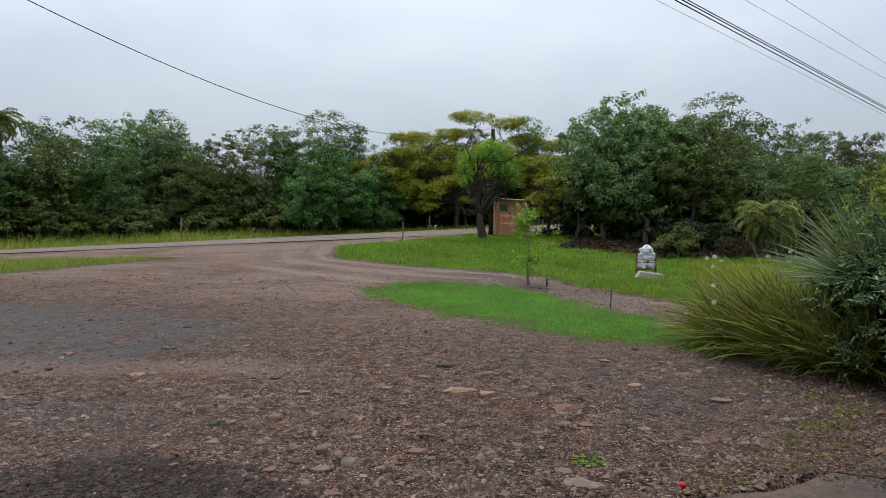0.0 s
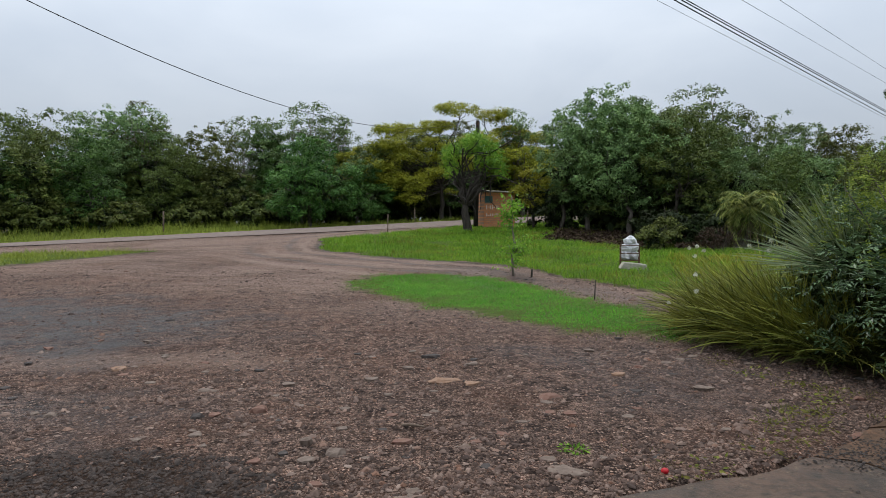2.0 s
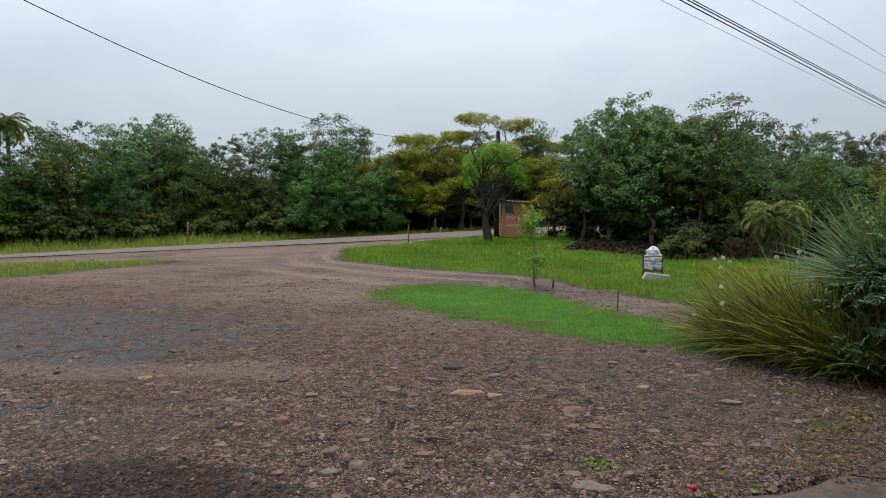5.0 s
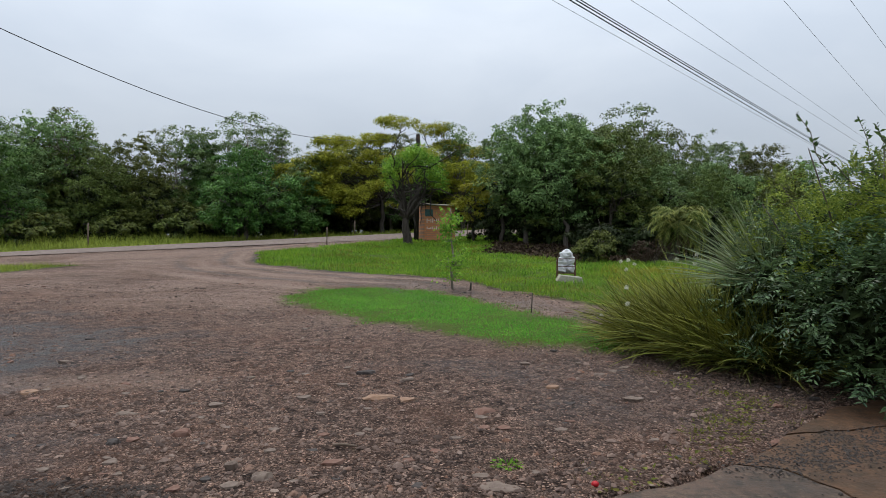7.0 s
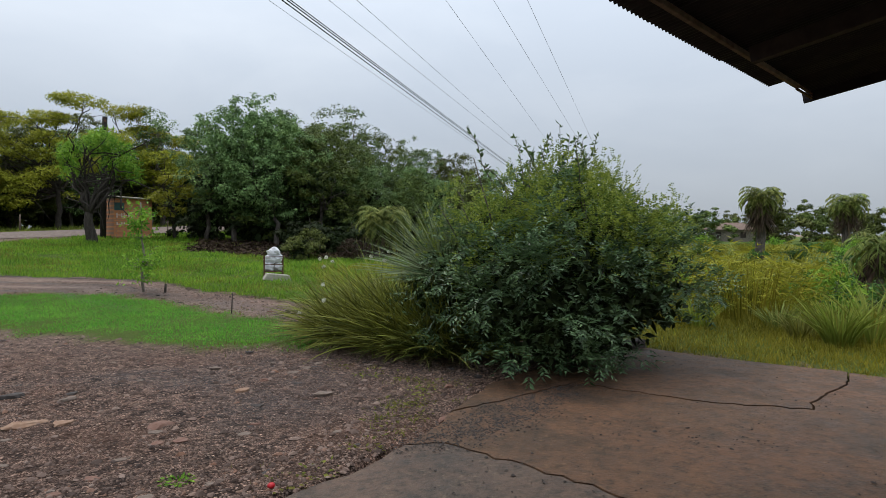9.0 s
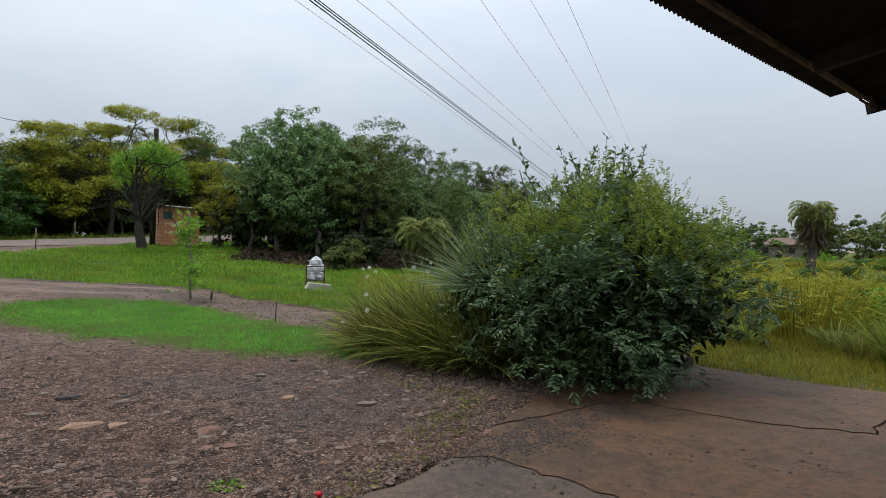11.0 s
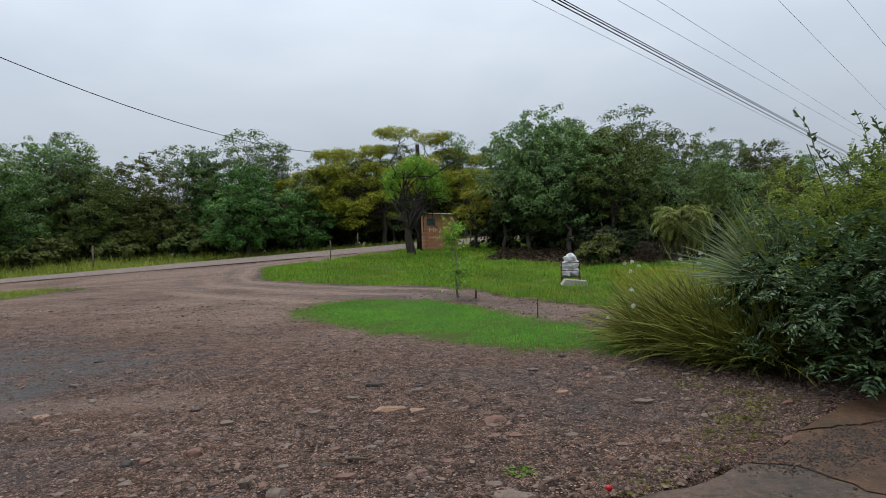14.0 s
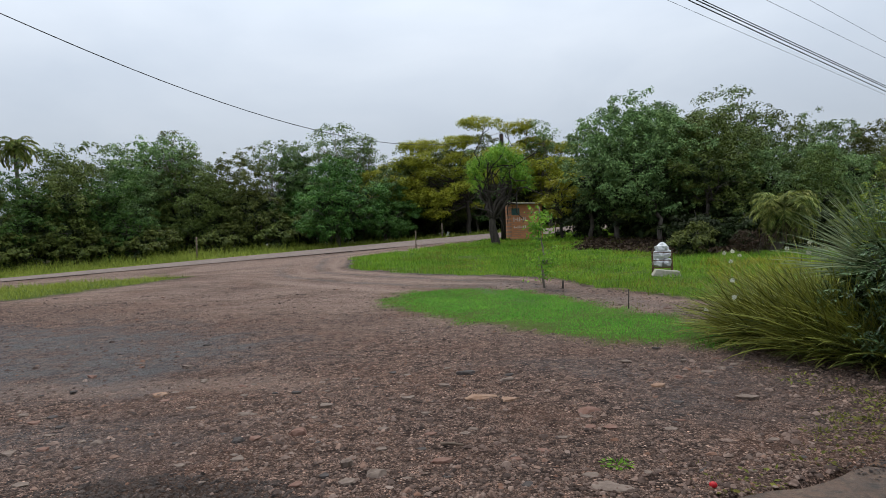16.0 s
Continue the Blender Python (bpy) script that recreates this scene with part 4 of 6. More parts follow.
# Black-green copy of the undergrowth: shade under the trees is in its leaf colour.
painted_shade_bush = tree_mesh(61, 2.8, [(rs.uniform(-1.9, 1.9), rs.uniform(-0.8, 0.8), rs.uniform(0.5, 1.9), 1.3, 0.9, 0.8) for _ in range(8)], 4200, 0.24, M_LEAF_PAINTED_SHADE, M_BARK, 0.05, 0.8, 80, 0.3, 0.4, 0.6, limbs=3, up=0.6, fine=True, inner=160)
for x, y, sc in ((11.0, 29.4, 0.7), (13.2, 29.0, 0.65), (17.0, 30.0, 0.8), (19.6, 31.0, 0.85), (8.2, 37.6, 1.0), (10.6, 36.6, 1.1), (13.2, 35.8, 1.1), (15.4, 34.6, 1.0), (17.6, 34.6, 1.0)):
    tagged(set_tree(painted_shade_bush, x, y, sc, (x * 31) % 60, "undergrowth under the bank's trees, deep shade painted into its leaves", "undergrowth on the bank"), "", "bush")
for x, y, sc, lab in ((9.75, 26.2, 0.48, "leafy green bush behind the rubbish basket"),):
    tagged(set_tree(under, x, y, sc, 10, lab, "undergrowth on the bank", 1.15), "", "bush")
FOREST += [under, painted_shade_bush]
for x, y, sc, k in ((-25.5, 49.5, 1.05, 2), (-22.0, 50.0, 1.03, 0), (-29.0, 48.5, 0.98, 0), (-12.5, 50.5, 0.9, 2), (3.6, 55.5, 0.9, 0), (-1.8, 53.0, 0.86, 4)):
    set_tree(FOREST[k], x, y, sc, (x * 41) % 360, FOREST_LABELS[k], "forest trees beyond the road")
# trees that stand nearer than the road, by the bank
for x, y, s, k in ((9.2, 35.4, 0.83, 5), (11.4, 36.6, 0.86, 7), (13.2, 37.0, 0.83, 5), (14.8, 36.3, 0.78, 6), (8.0, 36.8, 0.72, 7), (11.0, 33.4, 0.76, 5), (13.6, 33.4, 0.72, 6), (17.0, 38.6, 0.74, 6), (22.3, 43.5, 0.88, 4), (19.6, 40.6, 0.72, 7), (23.4, 39.0, 0.78, 7), (26.6, 40.0, 0.74, 6), (21.0, 35.5, 0.60, 7), (24.6, 34.5, 0.52, 6), (30.0, 42.0, 0.74, 0), (33.5, 45.0, 0.72, 2), (37.0, 48.0, 0.70, 0), (16.4, 33.2, 0.55, 7), (18.6, 32.0, 0.5, 6)):
    set_tree(FOREST[k], x, y, s, (x * 53) % 360, "big dark grey-green tree on the bank", "trees on the bank")
set_tree(AIRY, 19.0, 43.0, 1.02, 20, "bare-limbed open tree above the bank", "trees on the bank")
for ob in FOREST + [AIRY]:
    for c in list(ob.children):
        bpy.data.objects.remove(c)
    bpy.data.objects.remove(ob)


def place_thing(ob, x, y, label, category, turn=0, group="", lift=0.0):
    ob.matrix_basis = pose(x, y, tz(x, y) + lift, 0, 0, turn)
    return tagged(ob, label, category, group)


# tree beside the shelter
t_lime = tree_mesh(91, 5.4, [(0.6, 0, 4.8, 0.9, 0.9, 0.55), (-0.8, 0.2, 4.1, 0.5, 0.7, 0.7), (1.3, -0.2, 4.3, 0.6, 0.7, 0.6), (0.0, -0.4, 4.9, 0.5, 0.6, 0.4), (1.7, 0.1, 3.5, 0.4, 0.5, 0.6), (-0.85, 0.0, 3.5, 0.3, 0.4, 0.5), (0.9, -0.1, 3.7, 0.4, 0.4, 0.4)], 3600, 0.22, M_LEAF_LIME, M_BARK_DARK, 0.22, 1.7, 16, 0.21, 0.15, 0.28, stems=1, limbs=14, lean=0.06, up=0.2, fine=True, flat=1.0, twigs=5)
place_thing(t_lime, 2.18, 34.3, "small dark-stemmed tree with bright lime leaves beside the brick shelter", "tree")
t_low = tree_mesh(97, 3.8, [(0.0, 0, 3.3, 0.9, 0.7, 0.3), (0.5, -0.2, 2.6, 0.9, 0.7, 0.3), (-0.6, -0.1, 2.3, 0.7, 0.6, 0.3), (0.7, 0.1, 1.8, 0.7, 0.6, 0.25), (-0.1, -0.3, 1.5, 0.6, 0.5, 0.25)], 2600, 0.17, M_LEAF_YELLOW, M_BARK_DARK, 0.08, 1.2, 36, 0.20, 0.4, 0.45, limbs=10, up=0.6, fine=True, flat=0.4)
place_thing(t_low, 6.45, 37.4, "low yellow-green tree with layered leaves behind the brick shelter", "tree")
# spreading yellow-green trees behind the road
t_y1 = tree_mesh(92, 9.2, [(1.1, 0, 8.7, 1.5, 1.3, 0.35), (-0.4, 0.2, 7.4, 1.3, 1.2, 0.35), (-3.5, 0, 7.1, 1.9, 1.5, 0.35), (-5.0, -0.6, 5.6, 1.5, 1.4, 0.4), (-5.3, -0.8, 4.2, 1.6, 1.4, 0.4), (-2.3, -0.6, 5.0, 1.8, 1.5, 0.45), (-2.8, -1.2, 2.9, 1.8, 1.4, 0.45), (-2.4, -1.4, 1.7, 1.0, 0.8, 0.3), (1.6, 0, 4.6, 1.7, 1.5, 0.5), (3.1, 0.2, 6.4, 1.4, 1.3, 0.4), (0.6, -1.2, 2.2, 0.6, 0.5, 0.2), (-0.6, 0, 6.0, 1.3, 1.2, 0.4), (-4.2, -1.0, 3.3, 1.4, 1.2, 0.4), (-0.9, -1.2, 3.7, 1.3, 1.0, 0.4), (-3.7, -0.8, 6.0, 1.4, 1.2, 0.4), (-6.4, -0.6, 3.1, 1.2, 1.1, 0.4)], 34000, 0.16, M_LEAF_YELLOW, M_BARK_DARK, 0.17, 3.0, 44, 0.34, 0.25, 0.5, limbs=26, up=0.7, fine=True, flat=0.5, twigs=5)
place_thing(t_y1, 1.1, 48.2, "spreading yellow-green tree with layered flat foliage across the road", "tree")
t_y2 = tree_mesh(93, 6.5, [(0, 0, 5.2, 2.4, 1.8, 0.5), (-1.8, -0.3, 4.2, 1.8, 1.5, 0.5), (1.6, -0.2, 3.9, 1.8, 1.5, 0.5), (0.3, -0.8, 2.6, 2.0, 1.4, 0.5), (-1.2, 0, 2.2, 1.4, 1.2, 0.5)], 14000, 0.17, M_LEAF_YELLOW, M_BARK, 0.16, 2.2, 44, 0.33, 0.4, 0.5, limbs=12, up=0.7, fine=True, flat=0.45)
place_thing(t_y2, -5.2, 49.4, "low spreading yellow-green tree across the road", "tree")
t_y3 = copy_thing(t_y2, pose(8.0, 52.0, tz(8.0, 52.0), 0, 0, 130))
tagged(t_y3, "yellow-green tree behind the brick shelter", "tree")
t_y4 = copy_thing(t_y1, pose(6.6, 54.0, tz(6.6, 54.0), 0, 0, 210) @ Matrix.Scale(1.02, 4))
tagged(t_y4, "tall yellow-green tree behind the brick shelter", "tree")
rs = np.random.RandomState(94)
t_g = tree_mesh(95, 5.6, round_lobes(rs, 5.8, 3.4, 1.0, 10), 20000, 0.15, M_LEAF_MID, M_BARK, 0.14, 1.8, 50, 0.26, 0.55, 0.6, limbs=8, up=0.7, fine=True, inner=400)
place_thing(t_g, -8.2, 42.8, "broad rounded fresh green tree across the road", "tree")
t_g2 = copy_thing(t_g, pose(-5.2, 45.4, tz(-5.2, 45.4), 0, 0, 140) @ Matrix.Scale(0.75, 4))
tagged(t_g2, "rounded green bush at the forest's edge", "tree")

# ---------------------------------------------------------------- palms
def palm(seed, trunk_h, trunk_r, fronds, length, droop, leaf, mat, dead=0, width=0.10):
    rs = np.random.RandomState(seed)
    ob = thing("palm")
    pts = wander((0, 0, -0.2), (rs.normal(0, 0.2), rs.normal(0, 0.2), trunk_h), 0.06, 8, rs)
    part("trunk", tubes("trunk", [(pts, np.linspace(trunk_r * 1.2, trunk_r, 8))], M_BARK, 9), None, ob)
    top = pts[-1]
    for k in range(fronds):
        a = 2.4 * k + rs.uniform(-0.2, 0.2)
        el = 1.45 - 2.0 * k / fronds
        h = np.array((math.cos(a), math.sin(a), 0))
        p, cur, e = [top.copy()], top.copy(), el
        for i in range(8):
            e -= droop / 8 * (0.5 + i / 8)
            cur = cur + (h * math.cos(e) + np.array((0, 0, math.sin(e)))) * length / 8 * rs.uniform(0.9, 1.1)
            p.append(cur.copy())
        p = np.array(p)
        side = np.array((-h[1], h[0], 0))
        P, N, T = [], [], []
        for u in np.linspace(0.15, 1.0, leaf):
            i = min(7, int(u * 8))
            b = p[i] + (p[i + 1] - p[i]) * (u * 8 - i)
            d = unit((p[i + 1] - p[i])[None])[0]
            for s in (-1, 1):
                P.append(b)
                T.append(unit((side * s + d * 0.5 + (0, 0, -0.55 + rs.normal(0, 0.2)))[None])[0])
                N.append(unit((np.array((0, 0, 1.0)) + rs.normal(0, 0.25, 3))[None])[0])
        P, N, T = np.array(P), np.array(N), np.array(T)
        N = unit(N - T * (N * T).sum(1, keepdims=True))
        v, f = leaf_arrays(P, N, length * 0.24, width, rs, tip=T)
        tv, tf = tube(p, np.linspace(0.028, 0.006, 9), 4)
        n0 = len(v)
        part("frond", mesh_of("frond", v.tolist() + tv, f.tolist() + [tuple(q + n0 for q in face) for face in tf], (mat,)), None, ob)
    if dead:
        k = dead
        a = rs.uniform(0, 6.28, k)
        h = np.stack([np.cos(a), np.sin(a), np.zeros(k)], 1)
        root = top + h * trunk_r + np.stack([0 * a, 0 * a, -rs.uniform(0, 0.42 * trunk_h, k)], 1)
        v, f = ribbons(root, h, length * rs.uniform(0.5, 1.0, k), np.full(k, 0.035 + 0.015 * trunk_h), np.full(k, 2.2), rs.uniform(0.4, 0.9, k), rs, 3)
        part("dead_fronds", mesh_of("dead_fronds", v, f, (M_DEAD,)), None, ob, "hanging withered fronds")
    return ob


place_thing(palm(1, 1.75, 0.22, 60, 1.55, 1.7, 26, M_LEAF_PALM, 110, 0.12), 14.4, 28.0, "low bushy palm with drooping fronds before the trees", "palm")
place_thing(palm(2, 3.7, 0.24, 50, 1.4, 2.0, 26, M_LEAF_PALM, 420, 0.16), 36.7, 20.9, "shaggy palm with hanging dry fronds in the field", "palm", 0, "palms in the field")
place_thing(palm(3, 3.9, 0.28, 50, 1.7, 2.0, 26, M_LEAF_PALM, 420, 0.16), 52.6, 23.2, "shaggy palm with hanging dry fronds in the field", "palm", 0, "palms in the field")
place_thing(palm(5, 1.25, 0.12, 30, 0.75, 1.9, 22, M_LEAF_PALM, 160, 0.16), 14.9, 5.95, "small shaggy palm with dry hanging fronds in the field", "palm", 0, "palms in the field")
place_thing(palm(4, 13.5, 0.2, 30, 2.6, 1.9, 26, M_LEAF_PALM, 0, 0.2), -50.2, 70.0, "tall palm rising above the forest", "palm")

# ---------------------------------------------------------------- the big shrub and the tussocks at the slab's corner
shrub = thing("shrub", 5.4, 5.8, 0, 0, "big dark green shrub with feathered leaves beside the concrete slab", "shrub", scale=1.07)
rs = np.random.RandomState(21)
runs = []
for k in range(34):
    a = rs.uniform(0, 6.28)
    r = rs.uniform(0.2, 1.3)
    runs.append((wander((0.25 * math.cos(a), 0.25 * math.sin(a), -0.05), (r * math.cos(a), r * math.sin(a), rs.uniform(0.9, 2.3)), 0.08, 6, rs), np.linspace(0.022, 0.005, 6)))
WHIPS = []
for k in range(34):
    a = rs.uniform(0, 6.28)
    r = rs.uniform(0.2, 1.25)
    st = np.array((0.3 + r * 0.75 * math.cos(a), r * 0.75 * math.sin(a), 1.6))
    en = st + (rs.normal(0.05, 0.34), rs.normal(0, 0.34), rs.uniform(0.5, 1.15))
    p = wander(st, en, 0.025, 6, rs)
    WHIPS.append(p)
    runs.append((p, np.linspace(0.008, 0.003, 6)))
for run in runs:
    part("stem", tubes("stem", [run], M_BARK, 5), None, shrub)


def sprays(pos, heading, pairs, length, leaf, aspect, rs):
    """Feathered leaves: leaflets in pairs along an arching stalk."""
    n = len(pos)
    P, T, N = [], [], []
    down = np.array((0, 0, -1.0))
    side = unit(np.cross(heading, (0, 0, 1.0)) + 1e-6)
    upv = unit(np.cross(side, heading))
    for j in range(pairs):
        u = (j + 1) / pairs
        b = pos + heading * (length * u)[:, None] + down * (length * u * u * 0.16)[:, None]
        for s in (-1, 1):
            P.append(b)
            T.append(unit(side * s + heading * 0.75 + rs.normal(0, 0.15, (n, 3)) + down * 0.15))
            N.append(unit(upv + rs.normal(0, 0.3, (n, 3))))
    P, T, N = np.concatenate(P), np.concatenate(T), np.concatenate(N)
    N = unit(N - T * (N * T).sum(1, keepdims=True))
    return leaf_arrays(P, N, leaf, aspect, rs, tip=T)


SHRUB_LOBES = [(-0.45, -0.75, 0.45, 0.75, 0.65, 0.5), (-0.05, 0.0, 1.0, 1.3, 1.3, 0.95), (0.9, -0.6, 0.85, 0.85, 0.85, 0.85), (-0.5, -0.6, 0.75, 0.8, 0.8, 0.7), (0.3, -0.85, 0.6, 0.9, 0.6, 0.6), (0.4, 0.1, 1.4, 0.95, 1.0, 0.6), (-0.6, 0.5, 0.75, 0.75, 0.75, 0.7), (0.85, 0.5, 1.0, 0.75, 0.8, 0.95), (0.1, -0.6, 0.4, 0.85, 0.65, 0.38)]
pos, nor = crown_points(SHRUB_LOBES, 6400, 16, 0.13, rs, 0.66, 0.0, 0.8)
ok = (pos[:, 2] > 0.06 + 0.42 * smooth(pos[:, 0], 0.35, 0.95)) & (pos[:, 0] < 1.62) & (rs.uniform(0, 1, len(pos)) < (0.7 + 0.4 * smooth(pos[:, 2], 0.1, 0.5)) * (1 - 0.4 * smooth(pos[:, 2], 1.2, 1.9)))
pos, nor = pos[ok], nor[ok]
v, f = sprays(pos, unit(nor + (0, 0, -0.05) + rs.normal(0, 0.25, nor.shape)), 4, rs.uniform(0.08, 0.17, len(pos)), 0.062, 0.32, rs)
part("foliage", mesh_of("foliage", v, f, (M_LEAF_SHRUB,)), None, shrub)
# Core leaves in a near-black tone: the shrub's inner shade is painted on.
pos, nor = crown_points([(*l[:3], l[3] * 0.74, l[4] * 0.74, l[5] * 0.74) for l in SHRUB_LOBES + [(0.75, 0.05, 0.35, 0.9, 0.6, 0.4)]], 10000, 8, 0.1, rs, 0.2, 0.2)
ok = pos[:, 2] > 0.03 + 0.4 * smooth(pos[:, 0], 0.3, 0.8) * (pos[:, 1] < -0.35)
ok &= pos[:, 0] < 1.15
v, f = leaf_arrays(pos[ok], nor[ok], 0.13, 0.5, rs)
part("inner_foliage", mesh_of("inner_foliage", v, f, (M_LEAF_PAINTED_SHADE,)), None, shrub, "inner leaves coloured near black for the shrub's shade")
pos, nor = crown_points([(0.35, 0.0, 1.6, 0.8, 0.9, 0.45), (0.75, 0.1, 1.35, 0.65, 0.8, 0.55), (-0.4, 0.4, 1.3, 0.7, 0.75, 0.5), (0.2, -0.5, 1.4, 0.8, 0.7, 0.4), (-0.6, -0.1, 1.15, 0.6, 0.6, 0.5), (0.95, -0.5, 1.1, 0.65, 0.7, 0.6), (0.1, -0.75, 1.35, 0.7, 0.5, 0.5)], 7600, 20, 0.13, rs, 0.6, 0.5, 1.5)
v, f = sprays(pos, unit(nor + (0, 0, 0.4)), 4, rs.uniform(0.07, 0.15, len(pos)), 0.034, 0.42, rs)
part("young_foliage", mesh_of("young_foliage", v, f, (M_LEAF_TOP,)), None, shrub, "lighter young leaves on the upper shoots")
P, N = [], []
for p in WHIPS:
    for u in np.sort(rs.uniform(1.0, 5, 46)):
        i = min(4, int(u))
        P.append(p[i] + (p[i + 1] - p[i]) * (u - i))
        N.append(rs.normal(size=3) * (1, 1, 0.5) + (0, 0, 0.7))
N = unit(np.array(N))
v, f = leaf_arrays(np.array(P), unit(np.cross(N, rs.normal(size=N.shape))), 0.060, 0.42, rs, tip=N)
part("shoot_leaves", mesh_of("shoot_leaves", v, f, (M_LEAF_SHOOT,)), None, shrub, "small grey-green leaves along the whippy shoots")


def tussock(x, y, n, length, radius, mat, label, seed, width=0.016, spread=1.15, curl=1.1, lift=0.0, fall=(0, 0), stray=0.25):
    rs = np.random.RandomState(seed)
    a = rs.uniform(0, 6.28, n)
    h = np.stack([np.cos(a), np.sin(a), np.zeros(n)], 1)
    r = radius * np.sqrt(rs.uniform(0, 1, n))
    root = h * r[:, None] + np.array((0, 0, lift - 0.02))
    lean = spread * rs.uniform(0.05, 1, n) ** 0.7
    v, f = ribbons(root, unit(h + np.array((fall[0], fall[1], 0)) + rs.normal(0, stray, (n, 3)) * (1, 1, 0)), length * rs.uniform(0.6, 1.15, n), np.full(n, width) * rs.uniform(0.7, 1.3, n), lean, rs.uniform(0.3, 1, n) * curl, rs, 6, 3.5, 1.6)
    v[:, 2] = np.maximum(v[:, 2], 0.012)
    ob = thing("tussock", x, y, tz(x, y), 0, label, "grass clump", "tussocks at the slab's corner")
    own = 70
    for k in range(own):
        part("leaf", mesh_of("leaf", v[k * 14:(k + 1) * 14], f[:6], (mat,)), None, ob)
    tagged(part("leaf_mass", mesh_of("leaf_mass", v[own * 14:], f[own * 6:] - own * 14, (mat,)), None, ob), kind="stuff")
    return ob


OLIVE = dict(width=0.0150, spread=1.2, curl=0.95, fall=(-0.1, -0.1), stray=0.7)
tussock(4.25, 7.85, 2300, 1.12, 0.62, M_BLADE, "big arching tussock of olive sword leaves", 31, **OLIVE)
tussock(4.55, 7.05, 2500, 1.2, 0.62, M_BLADE, "big arching tussock of olive sword leaves", 32, **OLIVE)
tussock(4.7, 6.6, 1700, 1.05, 0.5, M_BLADE, "arching tussock of olive sword leaves beside the shrub", 33, **OLIVE)
tussock(4.75, 8.1, 950, 1.42, 0.42, M_BLADE, "arching tussock of olive sword leaves behind the others", 37, **OLIVE)
tussock(4.72, 6.75, 460, 1.1, 0.12, M_BLADE_GREY, "stiff silvery spiked clump among the tussocks", 34, 0.018, 1.5, 0.4, 0.95, fall=(-0.5, -0.35))
tussock(5.2, 7.5, 240, 0.85, 0.10, M_BLADE_GREY, "stiff silvery spiked clump among the tussocks", 35, 0.014, 1.5, 0.3, 0.95)

rs = np.random.RandomState(36)


def flower(x, y, z, size):
    """A pale flower head on a thin stalk."""
    ob = thing("flower", x, y, tz(x, y), 0, "creamy white flower head on a thin stalk", "flower", "white flowers among the tussocks")
    top = (rs.normal(0, 0.06), rs.normal(0, 0.06), z)
    part("stalk", tubes("stalk", [(wander((0, 0, 0), top, 0.02, 5, rs), np.linspace(0.005, 0.003, 5))], M_BLADE, 4), None, ob)
    n = 40
    d = unit(rs.normal(size=(n, 3)) + (0, 0, 0.3))
    v, f = leaf_arrays(np.array(top) + d * size * 0.3, unit(rs.normal(size=(n, 3))), size, 0.6, rs, tip=d)
    part("flower_head", mesh_of("flower_head", v, f, (M_PETAL,)), None, ob)


for x, y, z in ((3.55, 8.1, 1.04), (3.7, 8.4, 1.16), (3.95, 8.5, 1.10), (4.25, 8.2, 1.18), (3.3, 7.6, 0.85), (3.9, 7.0, 1.18), (4.55, 8.0, 1.25), (3.15, 7.9, 0.45), (3.4, 7.5, 0.65), (3.8, 8.9, 1.12)):
    flower(x, y, z, 0.026)

# ---------------------------------------------------------------- grass
def lawn(name, n, poly, bounds, height, width, mat, label, seed, keep=None, seg=1, category="grass", lo=-0.15, zlift=0.0, full=0.5, thin=0.15):
    rs = np.random.RandomState(seed)
    x = rs.uniform(bounds[0], bounds[1], n)
    y = rs.uniform(bounds[2], bounds[3], n)
    d = inside(poly, x, y) + 0.25 * wobble(x, y, 0.5, 1.0) + 0.12 * wobble(x, y, 0.17, 4.0)
    ok = (d > lo) & (rs.uniform(0, 1, n) < thin + smooth(d, lo, full))
    q = y - 0.6 * x
    ok &= ~((q > ROAD_NEAR - 0.3) & (q < ROAD_FAR + 0.3))
    if keep is not None:
        ok &= keep(x, y, rs)
    x, y = x[ok], y[ok]
    n = len(x)
    hgt = height(x, y) if callable(height) else height
    L = hgt * rs.uniform(0.5, 1.3, n) * (0.8 + 0.35 * wobble(x, y, 0.7, 2.0))
    a = rs.uniform(0, 6.28, n)
    h = np.stack([np.cos(a), np.sin(a), np.zeros(n)], 1)
    root = np.stack([x, y, terrain(x, y) + zlift], 1)
    wd = width(x, y) if callable(width) else np.full(n, width)
    v, f = ribbons(root, h, np.maximum(L, 0.02), wd, rs.uniform(0.3, 1.15, n), rs.uniform(0.2, 1.0, n), rs, seg)
    return tagged(part(name, mesh_of(name, v, f, (mat,)), None), label, category, "", "stuff")


lawn("grass", 110000, PATCH, (-2.3, 5.6, 5.5, 17.4), 0.055, 0.009, M_LAWN, "short bright green turf on the strip beside the track", 51, seg=2)
lawn("dry_grass", 26000, PATCH, (-2.6, 5.8, 5.2, 17.6), 0.07, 0.010, M_LAWN_DRY, "yellowed straggling grass along the turf's edge", 52, lambda x, y, rs: (inside(PATCH, x, y) < 0.3 + 0.5 * smooth(-x, -1.0, 1.5)), lo=-0.5)
lawn("meadow_grass", 200000, MEADOW, (-5.2, 16, 9.5, 46), lambda x, y: 0.17 + 0.09 * wobble(x, y, 1.7, 3.0) + 0.09 * wobble(x, y, 0.45, 1.0), lambda x, y: 0.007 + 0.0008 * y, M_MEADOW, "lush green meadow grass on the rise before the road", 53, lambda x, y, rs: (rs.uniform(0, 1, len(x)) < 0.75 + 0.25 * smooth(y, 12, 24)) & (inside([(5.8, 30.5), (8.4, 27.0), (11.5, 26.6), (22, 29), (34, 36), (34, 44), (8, 38)], x, y) < 0.2))
